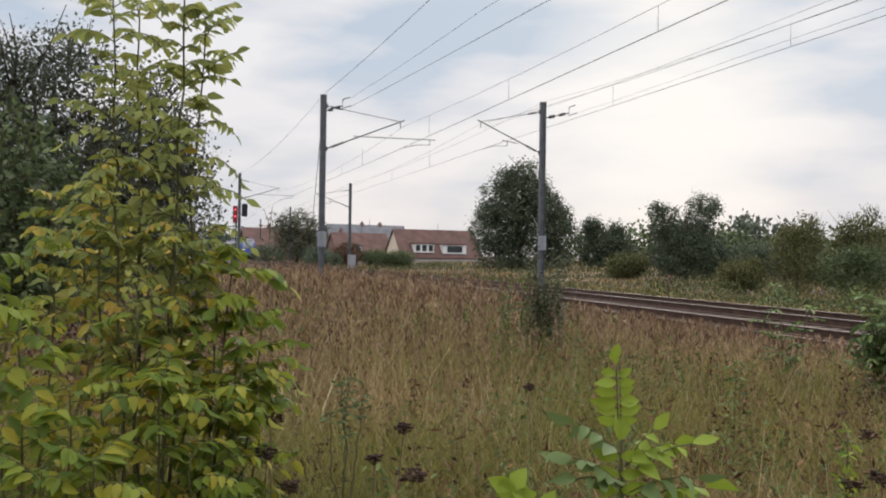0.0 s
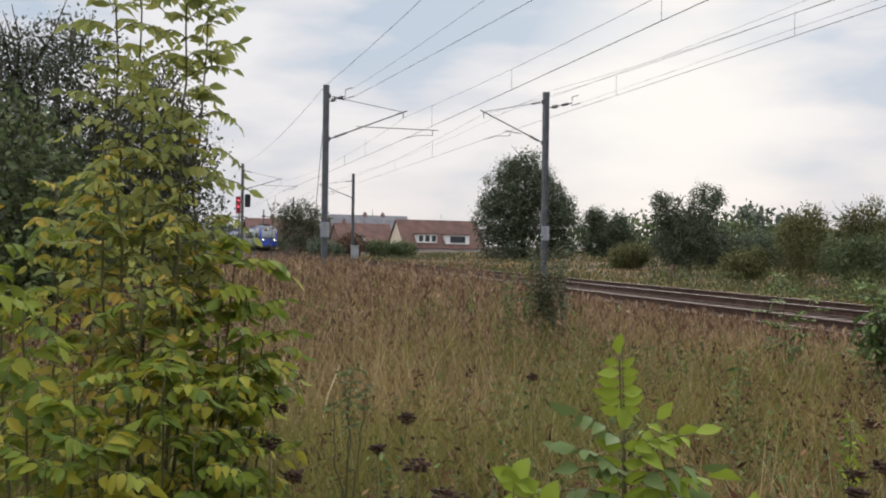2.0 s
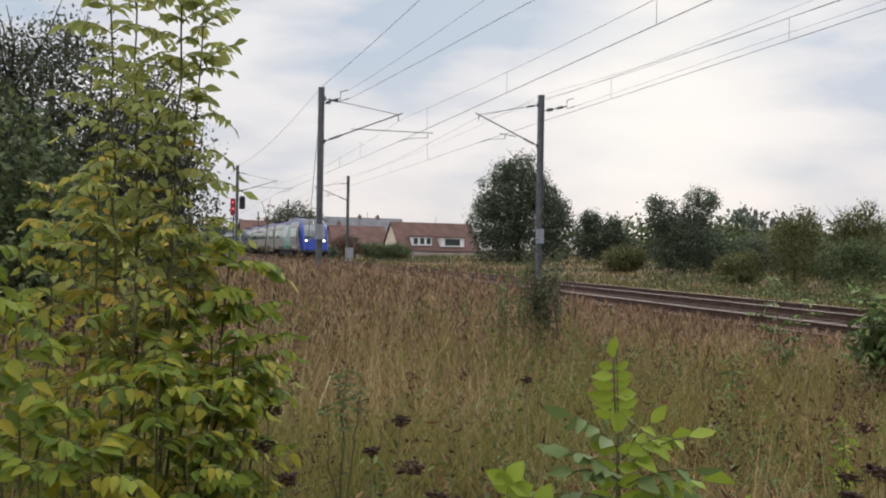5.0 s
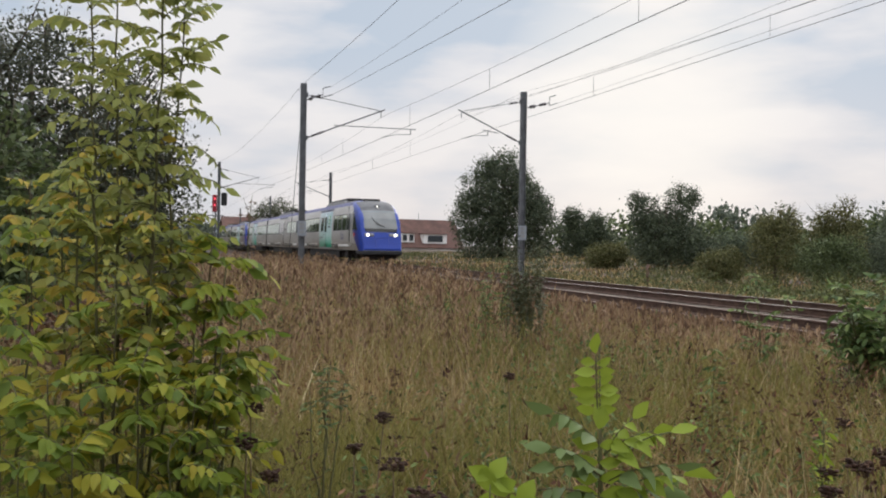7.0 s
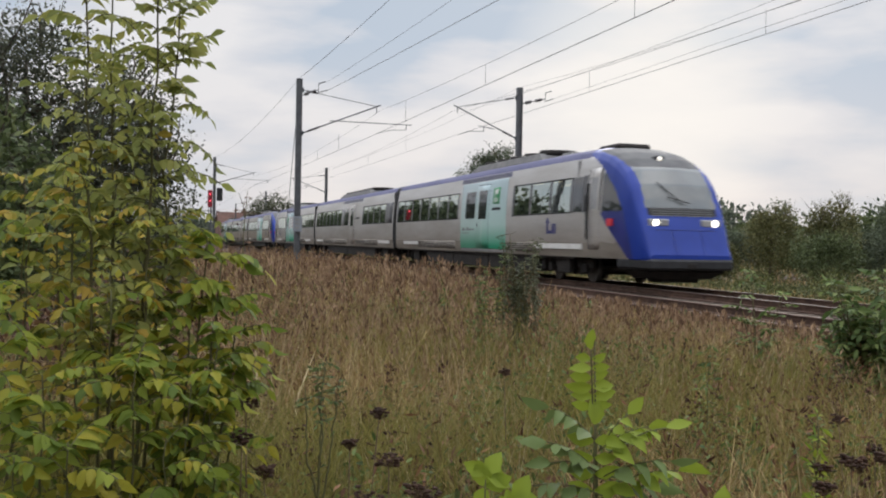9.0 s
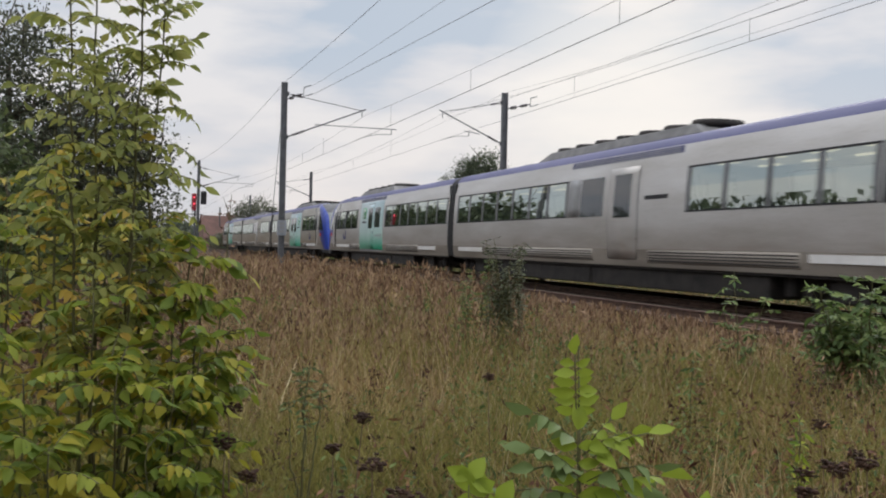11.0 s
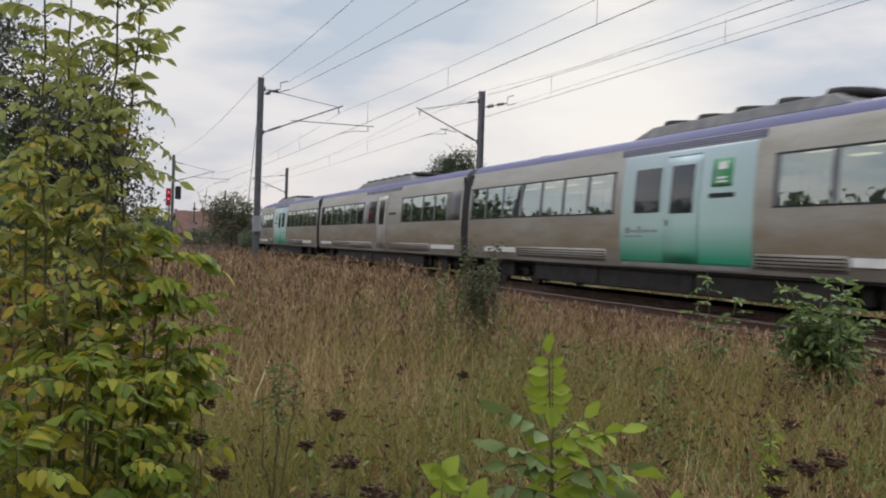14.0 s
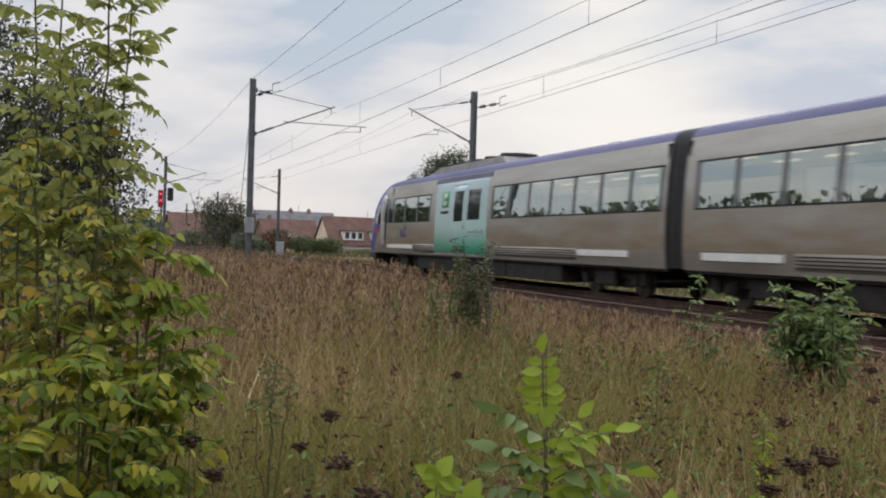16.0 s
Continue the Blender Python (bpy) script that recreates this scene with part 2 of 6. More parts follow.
M = {
    "soil": mat("dry_meadow_soil", [(0.034, 0.021, 0.012), (0.075, 0.046, 0.026), (0.062, 0.052, 0.022)], 0.95, 0.5, 0.6, fine=9),
    "ballast": mat("brown_ballast", [(0.05, 0.036, 0.03), (0.13, 0.095, 0.078), (0.23, 0.175, 0.145)], 0.9, 3, 0.8, rand="island", spread=0.6),
    "ballast_bed": mat("ballast_bed", [(0.035, 0.026, 0.021), (0.085, 0.062, 0.05)], 0.95, 6, 1.0, fine=22),
    "rust": mat("rusty_rail_steel", [(0.055, 0.032, 0.024), (0.12, 0.072, 0.052)], 0.75, 6, 0.3, 0.3),
    "bright": mat("worn_rail_top", [(0.12, 0.10, 0.09), (0.20, 0.175, 0.16)], 0.5, 8, 0.0, 0.9),
    "dullhead": mat("rusted_rail_top", [(0.13, 0.085, 0.065), (0.22, 0.15, 0.12)], 0.6, 8, 0.0, 0.5),
    "sleeper": mat("weathered_sleeper", [(0.06, 0.045, 0.035), (0.13, 0.10, 0.08)], 0.9, 5, 0.5, rand="object"),
    "galv": mat("galvanised_mast_steel", [(0.085, 0.088, 0.095), (0.16, 0.165, 0.175)], 0.55, 2.5, 0.1, 0.5),
    "darkmast": mat("weathered_dark_steel", [(0.07, 0.075, 0.08), (0.14, 0.145, 0.15)], 0.6, 2.5, 0.1, 0.4),
    "wire": mat("dull_wire", [(0.07, 0.07, 0.08), (0.12, 0.12, 0.13)], 0.5, 2, 0, 0.6),
    "insul": mat("brown_insulator", [(0.05, 0.045, 0.05), (0.09, 0.08, 0.08)], 0.25, 9),
    "plate": mat("white_notice_plate", [(0.17, 0.185, 0.21), (0.26, 0.275, 0.30)], 0.5, 6),
    "ink": mat("dark_marking", [(0.03, 0.035, 0.05), (0.05, 0.055, 0.07)], 0.6, 6),
    "concrete": mat("grey_concrete", [(0.25, 0.25, 0.24), (0.36, 0.35, 0.33)], 0.9, 4, 0.4),
    "cabinet": mat("pale_grey_cabinet", [(0.22, 0.23, 0.24), (0.30, 0.31, 0.32)], 0.5, 3),
    "blackpaint": mat("black_paint", [(0.012, 0.012, 0.014), (0.03, 0.03, 0.032)], 0.6, 4),
    "redplate": mat("dark_red_paint", [(0.16, 0.012, 0.02), (0.24, 0.02, 0.03)], 0.5, 4),
    "redglow": glow_mat("red_signal_lens", (1.0, 0.08, 0.12), 1.4),
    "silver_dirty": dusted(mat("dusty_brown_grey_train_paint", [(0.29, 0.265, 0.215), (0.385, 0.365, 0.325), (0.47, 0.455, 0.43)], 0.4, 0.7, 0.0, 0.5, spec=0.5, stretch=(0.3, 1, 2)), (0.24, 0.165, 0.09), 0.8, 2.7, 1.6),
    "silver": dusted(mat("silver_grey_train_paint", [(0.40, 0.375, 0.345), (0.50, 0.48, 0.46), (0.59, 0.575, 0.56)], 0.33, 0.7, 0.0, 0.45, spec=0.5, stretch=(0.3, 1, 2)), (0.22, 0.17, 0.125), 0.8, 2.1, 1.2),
    "grime": mat("brown_brake_dust_paint", [(0.17, 0.145, 0.12), (0.27, 0.24, 0.205)], 0.5, 1.2, 0, 0.25, stretch=(0.3, 1, 2)),
    "roofblue": mat("lilac_blue_roof_paint", [(0.055, 0.057, 0.13), (0.095, 0.095, 0.18)], 0.55, 1.0, spec=0.2, stretch=(0.3, 1, 2)),
    "blue": mat("deep_blue_paint", [(0.009, 0.030, 0.21), (0.015, 0.042, 0.27)], 0.32, 1.0, spec=0.25),
    "navy": mat("navy_paint", [(0.016, 0.022, 0.13), (0.025, 0.032, 0.18)], 0.3, 2, spec=0.5),
    "fascia": mat("grey_cab_fascia", [(0.085, 0.085, 0.088), (0.13, 0.13, 0.13)], 0.62, 2, spec=0.15),
    "glass": mat("dark_tinted_glass", [(0.012, 0.014, 0.016), (0.03, 0.033, 0.035)], 0.04, 1, spec=1.0),
    "screen": mat("windscreen_glass", [(0.05, 0.06, 0.062), (0.09, 0.10, 0.10)], 0.05, 1, spec=0.9),
    "clearglass": clear_glass(),
    "seat": mat("dark_blue_seat_cloth", [(0.02, 0.03, 0.05), (0.04, 0.055, 0.08)], 0.95, 9, 0.2),
    "gasket": mat("black_rubber", [(0.012, 0.012, 0.013), (0.024, 0.024, 0.025)], 0.7, 5),
    "under": mat("sooty_underframe", [(0.010, 0.009, 0.008), (0.030, 0.025, 0.022)], 0.8, 3, 0.3),
    "cabpane": mat("pale_cab_door_pane", [(0.22, 0.22, 0.225), (0.30, 0.30, 0.30)], 0.3, 2),
    "endpanel": mat("dark_grey_end_panel", [(0.085, 0.085, 0.09), (0.13, 0.13, 0.135)], 0.45, 2),
    "bumper": mat("dark_grey_bumper", [(0.012, 0.012, 0.013), (0.03, 0.03, 0.032)], 0.6, 3),
    "louvre": mat("grey_louvre", [(0.20, 0.20, 0.20), (0.28, 0.28, 0.28)], 0.5, 3),
    "white": mat("white_cover_plate", [(0.60, 0.585, 0.56), (0.76, 0.75, 0.73)], 0.35, 3),
    "roofbox": mat("dusty_grey_roof_unit", [(0.075, 0.073, 0.072), (0.16, 0.155, 0.15)], 0.6, 2),
    "mint": livery_mat(),
    "poster": mat("green_poster", [(0.05, 0.22, 0.10), (0.08, 0.28, 0.13)], 0.4, 5),
    "redlogo": mat("red_emblem", [(0.50, 0.03, 0.05), (0.6, 0.05, 0.07)], 0.4, 5),
    "lamp": glow_mat("headlamp_lens", (1.0, 0.93, 0.78), 5.0),
    "deadlamp": mat("unlit_lamp_glass", [(0.16, 0.16, 0.16), (0.24, 0.24, 0.24)], 0.1, 5, spec=0.8),
    "lampdim": glow_mat("top_lamp_lens", (1.0, 0.95, 0.85), 0.9),
    "cabinlight": glow_mat("saloon_light_strip", (1.0, 0.88, 0.62), 1.1),
    "steel": mat("wheel_steel", [(0.05, 0.045, 0.04), (0.12, 0.11, 0.10)], 0.5, 4, 0, 0.6),
    "bark": mat("grey_brown_bark", [(0.045, 0.035, 0.025), (0.11, 0.09, 0.065)], 0.9, 9, 0.8, stretch=(1, 1, 0.3)),
    "stem": mat("green_brown_stem", [(0.06, 0.05, 0.02), (0.10, 0.10, 0.04)], 0.8, 9, 0.3),
    "rooftile": mat("red_brown_roof_tiles", [(0.085, 0.05, 0.042), (0.15, 0.082, 0.066)], 0.85, 0.6, 0.5, fine=5),
    "slate": mat("grey_slates", [(0.11, 0.11, 0.12), (0.17, 0.165, 0.17)], 0.7, 0.6, 0.4, fine=5),
    "cream": mat("cream_render", [(0.60, 0.50, 0.38), (0.70, 0.60, 0.47)], 0.9, 0.5, 0.2),
    "whitewall": mat("white_render", [(0.62, 0.60, 0.58), (0.74, 0.72, 0.70)], 0.9, 0.5, 0.2),
    "brick": mat("red_brick_wall", [(0.16, 0.10, 0.08), (0.22, 0.14, 0.115)], 0.9, 0.8, 0.4, fine=8),
    "pane": mat("house_window_glass", [(0.03, 0.035, 0.04), (0.06, 0.065, 0.07)], 0.08, 2, spec=0.8),
}


# ---- mesh helpers ----
def part(name, bm, material, parent=None, label="", smooth=False):
    """One mesh object out of a bmesh, under a thing or a part."""
    me = bpy.data.meshes.new(name)
    bm.to_mesh(me)
    bm.free()
    return part_of(name, me, material, parent, label, smooth)


def part_of(name, me, material, parent=None, label="", smooth=False):
    if material and not me.materials:
        me.materials.append(material)
    if smooth:
        me.polygons.foreach_set("use_smooth", [True] * len(me.polygons))
    ob = new(name, me)
    if parent is not None:
        ob.parent = parent
    return tagged(ob, label)


def raw_mesh(name, verts, faces):
    me = bpy.data.meshes.new(name)
    me.from_pydata([tuple(v) for v in verts], [], faces)
    return me


def array_mesh(name, verts, polys):
    """A mesh out of number arrays: verts (n, 3), polys (m, k)."""
    me = bpy.data.meshes.new(name)
    verts, polys = np.asarray(verts, np.float32), np.asarray(polys, np.int32)
    m, k = polys.shape
    me.vertices.add(len(verts))
    me.vertices.foreach_set("co", verts.ravel())
    me.loops.add(m * k)
    me.loops.foreach_set("vertex_index", polys.ravel())
    me.polygons.add(m)
    me.polygons.foreach_set("loop_start", np.arange(0, m * k, k, dtype=np.int32))
    me.update(calc_edges=True)
    return me


def box(bm, x0, x1, y0, y1, z0, z1, bev=0.0):
    made = bmesh.ops.create_cube(bm, size=1.0)
    for v in made["verts"]:
        v.co = Vector((x0 + (v.co.x + 0.5) * (x1 - x0), y0 + (v.co.y + 0.5) * (y1 - y0), z0 + (v.co.z + 0.5) * (z1 - z0)))
    if bev:
        edges = {e for v in made["verts"] for e in v.link_edges}
        bmesh.ops.bevel(bm, geom=list(edges), offset=bev, segments=1, affect="EDGES")
    return bm


def boxed(x0, x1, y0, y1, z0, z1, bev=0.0):
    return box(bmesh.new(), x0, x1, y0, y1, z0, z1, bev)


def tube(points, radii, sides=6):
    """Vertices and quads of a tube along points; one radius or one a point."""
    pts = [Vector(p) for p in points]
    if not hasattr(radii, "__len__"):
        radii = [radii] * len(pts)
    verts, faces = [], []
    for i, p in enumerate(pts):
        d = (pts[min(i + 1, len(pts) - 1)] - pts[max(i - 1, 0)]).normalized()
        u = d.cross(Vector((0, 0, 1)) if abs(d.z) < 0.9 else Vector((1, 0, 0))).normalized()
        w = d.cross(u)
        for k in range(sides):
            a = 2 * math.pi * k / sides
            verts.append(p + (u * math.cos(a) + w * math.sin(a)) * radii[i])
        if i:
            for k in range(sides):
                faces.append(((i - 1) * sides + k, (i - 1) * sides + (k + 1) % sides, i * sides + (k + 1) % sides, i * sides + k))
    faces.append(tuple(range(sides))[::-1])
    faces.append(tuple((len(pts) - 1) * sides + k for k in range(sides)))
    return verts, faces


def rod(name, points, radii, material, parent=None, label="", sides=6):
    return part_of(name, raw_mesh(name, *tube(points, radii, sides)), material, parent, label, True)


def tubes_mesh(name, rods, sides=5):
    verts, faces = [], []
    for points, radii in rods:
        v, f = tube(points, radii, sides)
        o = len(verts)
        verts += v
        faces += [tuple(i + o for i in q) for q in f]
    return raw_mesh(name, verts, faces)


def empty(name, m, label, category, group="", kind=""):
    ob = new(name)
    ob.empty_display_size = 0.2
    ob.matrix_world = m
    return tagged(ob, label, category, group, kind)


# ---- ground and track ----
NEAR_TRACK, FAR_TRACK = 9.85, 13.52
FIELD, BED = -0.42, -0.20


def ground_height(x, y):
    z = FIELD + 0.07 * noise.noise((x * 0.25, y * 0.25, 0.0)) + 0.03 * noise.noise((x * 0.9, y * 0.9, 3.0))
    if y > 16.5:
        z -= min((y - 16.5) * 0.05, 0.5)
        z += min(max(y - 30, 0) * 0.03, 0.9) * (1 if x < -50 else 0.6)
    return z


def build_ground():
    xs = sorted(set([-4200, -2500, -1500, -900, -600, -400, -300] + [-240 + 6 * i for i in range(24)] + [-96 + 1.5 * i for i in range(56)] + [-12 + 0.6 * i for i in range(30)] + [8, 14, 25, 50, 100, 250, 600, 1500, 4200]))
    ys = sorted(set([-4200, -1500, -500, -200, -80, -40, -20, -12, -8] + [-5 + 0.6 * i for i in range(22)] + [8.2 + 0.8 * i for i in range(14)] + [20 + 4 * i for i in range(20)] + [110, 150, 220, 400, 900, 2000, 4200]))
    verts = [(x, y, ground_height(x, y)) for x in xs for y in ys]
    k = len(ys)
    faces = [(i * k + j, (i + 1) * k + j, (i + 1) * k + j + 1, i * k + j + 1) for i in range(len(xs) - 1) for j in range(k - 1)]
    ob = part_of("ground", raw_mesh("ground", verts, faces), M["soil"], None, "rough dry meadow soil beside the railway", True)
    tagged(ob, category="ground", kind="structure")


def build_ballast():
    y0, y1 = NEAR_TRACK - 1.6, FAR_TRACK + 1.7
    prof = [(y0 - 0.9, FIELD - 0.25), (y0, BED - 0.03), (NEAR_TRACK, BED - 0.02), ((NEAR_TRACK + FAR_TRACK) / 2, BED - 0.04), (FAR_TRACK, BED - 0.02), (y1, BED - 0.03), (y1 + 1.0, FIELD - 0.3)]
    xs = [-700, -300, -150] + [-100 + 4 * i for i in range(28)] + [30, 80, 200]
    verts = [(x, y, z + 0.015 * noise.noise((x, y, 0))) for x in xs for y, z in prof]
    k = len(prof)
    faces = [(i * k + j, (i + 1) * k + j, (i + 1) * k + j + 1, i * k + j + 1) for i in range(len(xs) - 1) for j in range(k - 1)]
    bed = part_of("ballast_bed", raw_mesh("ballast_bed", verts, faces), M["ballast_bed"], None, "brown crushed stone bed under two tracks")
    tagged(bed, category="track bed", kind="structure")
    # loose stones
    rng = np.random.default_rng(4)
    n = 26000
    x = -70 * rng.random(n) ** 1.5 + 2
    y = y0 - 0.5 + (y1 - y0 + 1.0) * rng.random(n)
    z = np.where(y < y0, BED - 0.03 - (y0 - y) * 0.45, np.where(y > y1, BED - 0.03 - (y - y1) * 0.5, BED - 0.025))
    r = 0.02 + 0.03 * rng.random(n)
    base = np.array([(1, 0, 0), (-0.5, 0.9, 0.1), (-0.5, -0.8, 0), (0.1, 0.1, 0.9)])
    a = rng.random(n) * 6.28
    c, s = np.cos(a), np.sin(a)
    v = base[None] * r[:, None, None] * (0.7 + 0.6 * rng.random((n, 4, 1)))
    vx = v[..., 0] * c[:, None] - v[..., 1] * s[:, None] + x[:, None]
    vy = v[..., 0] * s[:, None] + v[..., 1] * c[:, None] + y[:, None]
    vz = v[..., 2] + z[:, None]
    verts = np.stack([vx, vy, vz], -1).reshape(-1, 3)
    f = np.array([(0, 1, 3), (1, 2, 3), (2, 0, 3)])
    polys = (np.arange(n)[:, None, None] * 4 + f[None]).reshape(-1, 3)
    ob = part_of("ballast_stones", array_mesh("ballast_stones", verts, polys), M["ballast"], None, "loose brown ballast stones between the rails")
    tagged(ob, category="ballast", kind="stuff")


def rail_profile():
    return [(-0.07, -0.172), (0.07, -0.172), (0.07, -0.155), (0.012, -0.135), (0.012, -0.045), (0.036, -0.032), (0.036, -0.004), (-0.036, -0.004), (-0.036, -0.032), (-0.012, -0.045), (-0.012, -0.135), (-0.07, -0.155)]


def build_rails(centre, label, head):
    track = empty("railway_track", pose(0, centre, 0), label, "railway track", "two parallel tracks", "structure")
    prof = rail_profile()
    k = len(prof)
    for side in (-0.755, 0.755):
        xs = (-700, -200, -60, 0, 200)
        verts = [(x, side + a, b) for x in xs for a, b in prof]
        faces = [(i * k + j, (i + 1) * k + j, (i + 1) * k + (j + 1) % k, i * k + (j + 1) % k) for i in range(len(xs) - 1) for j in range(k)]
        rail = part_of("rail", raw_mesh("rail", verts, faces), M["rust"], track, "rust-brown steel rail")
        part("running_surface", boxed(-700, 200, side - 0.034, side + 0.034, -0.004, 0.0), M[head], rail, "worn rail head")
    sl = bpy.data.meshes.new("sleeper")
    bm = boxed(-0.13, 0.13, -1.3, 1.3, -0.30, -0.176, 0.015)
    bm.to_mesh(sl)
    bm.free()
    for i in range(130):
        s = part_of("sleeper", sl, M["sleeper"], track)
        s.location = (4 - 0.6 * i, 0, 0)
    bm = bmesh.new()
    for i in range(130, 700):
        box(bm, 4 - 0.6 * i - 0.13, 4 - 0.6 * i + 0.13, -1.3, 1.3, -0.30, -0.176)
    tagged(part("far_sleepers", bm, M["sleeper"], track), kind="stuff")


build_ground()
build_ballast()
build_rails(NEAR_TRACK, "rusty rails on weathered sleepers half hidden by weeds", "dullhead")
build_rails(FAR_TRACK, "rusty rails on weathered sleepers that carry the train", "bright")


# ---- overhead line ----
def mast(x, y, height, ground_z, material, plate=False):
    """An H-section steel mast on a concrete foot, at the world's place x, y."""
    th = empty("catenary_mast", pose(x, y, ground_z), "grey galvanised steel overhead line mast on a concrete foot", "mast", "overhead line masts")
    h = height - ground_z
    w, d = 0.11, 0.105
    part("flange", boxed(-w, w, -d - 0.02, -d, 0.2, h), material, th)
    part("flange", boxed(-w, w, d, d + 0.02, 0.2, h), material, th)
    part("web", boxed(-0.012, 0.012, -d + 0.001, d - 0.001, 0.2, h), material, th)
    for i in range(int(h / 0.9)):
        part("batten_plate", boxed(-w - 0.004, -w + 0.006, -d + 0.002, d - 0.002, 0.6 + 0.9 * i, 0.72 + 0.9 * i), material, th)
    part("concrete_foot", boxed(-0.4, 0.4, -0.4, 0.4, -0.3, 0.22, 0.03), M["concrete"], th, "grey concrete foot")
    if plate:
        p = part("notice_plate", boxed(w + 0.003, w + 0.02, -0.20, 0.19, 1.46 - ground_z, 2.12 - ground_z, 0.004), M["plate"], th, "white notice plate with faded marks")
        for k in range(3):
            part("marking_bar", boxed(w + 0.021, w + 0.026, -0.10, 0.09, 1.58 + 0.17 * k - ground_z, 1.68 + 0.17 * k - ground_z), M["louvre"], p)
    return th


def disc_insulator(name, a, b, parent, r=0.07, n=7):
    a, b = Vector(a), Vector(b)
    pts, rad = [], []
    for i in range(2 * n + 1):
        pts.append(a.lerp(b, i / (2 * n)))
        rad.append(r if i % 2 else r * 0.45)
    rod(name, pts, rad, M["insul"], parent, "dark ribbed insulator", 8)


def cantilever(th, x, y, gz, side, low, up, tip, brk, joint, contact):
    """A bracket on a mast: the places are (y, z) of the world, in the mast's plane."""
    def p(q, dx=0.0):
        return (dx, q[0] - y, q[1] - gz)
    c = part_of("cantilever", raw_mesh("cantilever", *tube([p(low), p(tip)], 0.03, 7)), M["galv"], th, "steel bracket tube", True)
    lo, ti = Vector(p(low)), Vector(p(tip))
    disc_insulator("insulator", lo.lerp(ti, 0.06), lo.lerp(ti, 0.22), c, 0.065)
    up_v = Vector(p(up))
    end = ti.lerp(lo, 0.05)
    rod("stay_tube", [up_v, end], 0.016, M["galv"], c)
    disc_insulator("insulator", up_v.lerp(end, 0.05), up_v.lerp(end, 0.2), c, 0.055)
    rod("messenger_clamp", [end, end + Vector((0, 0, -0.28))], 0.02, M["darkmast"], c)
    j, b = Vector(p(joint)), Vector(p(brk))
    out = (b - j).normalized()
    rod("registration_tube", [j, b + out * 0.25 + Vector((0, 0, 0.12))], 0.02, M["galv"], c)
    rod("drop_bracket", [b + Vector((0, 0, 0.11)), b + Vector((0, 0, -0.12))], 0.018, M["darkmast"], c)
    rod("steady_arm", [b + Vector((0, 0, -0.12)), Vector(p(contact)).lerp(b, 0.5) + Vector((0, 0, 0.02)), p(contact)], 0.014, M["darkmast"], c)
    for q in (lo, up_v):
        part("hinge", boxed(-0.06, 0.06, q.y - 0.05, q.y + 0.05, q.z - 0.09, q.z + 0.09), M["darkmast"], th)
    return c


def switch_arm(th, x, y, gz, start, end):
    """A short arm with insulators that ends in a fork."""
    a, b = Vector((0.05, start[0] - y, start[1] - gz)), Vector((0.05, end[0] - y, end[1] - gz))
    arm = part_of("feeder_arm", raw_mesh("feeder_arm", *tube([a, b], 0.025, 6)), M["darkmast"], th, "insulated feeder arm with a fork", True)
    disc_insulator("insulator", a.lerp(b, 0.12), a.lerp(b, 0.38), arm, 0.10, 3)
    disc_insulator("insulator", a.lerp(b, 0.55), a.lerp(b, 0.85), arm, 0.08, 5)
    rod("fork", [b + Vector((0, 0.32, 0.38)), b + Vector((0, 0.02, 0.28)), b + Vector((0, 0, -0.12)), b + Vector((0, 0.40, 0.02))], 0.025, M["darkmast"], arm)


MAST_A, MAST_B = (-42.08, 6.1, 8.07), (-41.9, 16.2, 8.28)
MAST_C, MAST_D = (-89.3, 5.5, 8.33), (-92.9, 16.2, 8.01)
ma = mast(*MAST_A, FIELD, M["galv"], True)
cantilever(ma, *MAST_A[:2], FIELD, 1, (6.25, 5.72), (6.25, 7.58), (9.71, 7.12), (10.89, 6.2), (7.44, 6.32), (9.52, 5.86))
switch_arm(ma, *MAST_A[:2], FIELD, (6.24, 7.35), (6.92, 7.62))
mb = mast(*MAST_B, FIELD, M["galv"], True)
cantilever(mb, *MAST_B[:2], FIELD, -1, (16.05, 5.94), (16.05, 7.81), (13.06, 7.29), (14.48, 6.31), (15.0, 6.32), (13.22, 5.97))
switch_arm(mb, *MAST_B[:2], FIELD, (16.34, 7.55), (17.45, 7.83))
mc = mast(*MAST_C, FIELD, M["darkmast"])
cantilever(mc, *MAST_C[:2], FIELD, 1, (5.65, 6.0), (5.65, 7.7), (9.1, 7.1), (10.2, 6.3), (6.9, 6.45), (9.0, 5.95))
md = mast(*MAST_D, FIELD, M["darkmast"])
cantilever(md, *MAST_D[:2], FIELD, -1, (16.05, 5.7), (16.05, 7.3), (12.9, 6.95), (14.3, 6.1), (15.0, 6.1), (13.0, 5.85))
for x, y, h in ((-148.0, 16.7, 8.2), (-205.0, 17.0, 8.2)):
    mast(x, y, h, FIELD, M["darkmast"])
# the guy behind the near mast
tagged(rod("guy_wire", [(-42.3, 6.1, 7.4), (-46.0, 6.0, -0.5)], 0.014, M["wire"], None, "thin steel guy wire anchored in the grass"), category="wire")


def wire(label, points, sags, r=0.008, steps=10):
    pts = []
    for (a, b), sag in zip(zip(points, points[1:]), sags):
        a, b = Vector(a), Vector(b)
        for i in range(steps):
            f = i / steps
            pts.append(a.lerp(b, f) - Vector((0, 0, 4 * sag * f * (1 - f))))
    pts.append(Vector(points[-1]))
    ob = rod("overhead_wire", pts, r, M["wire"], None, label, 5)
    return tagged(ob, category="wire", group="overhead line wires")


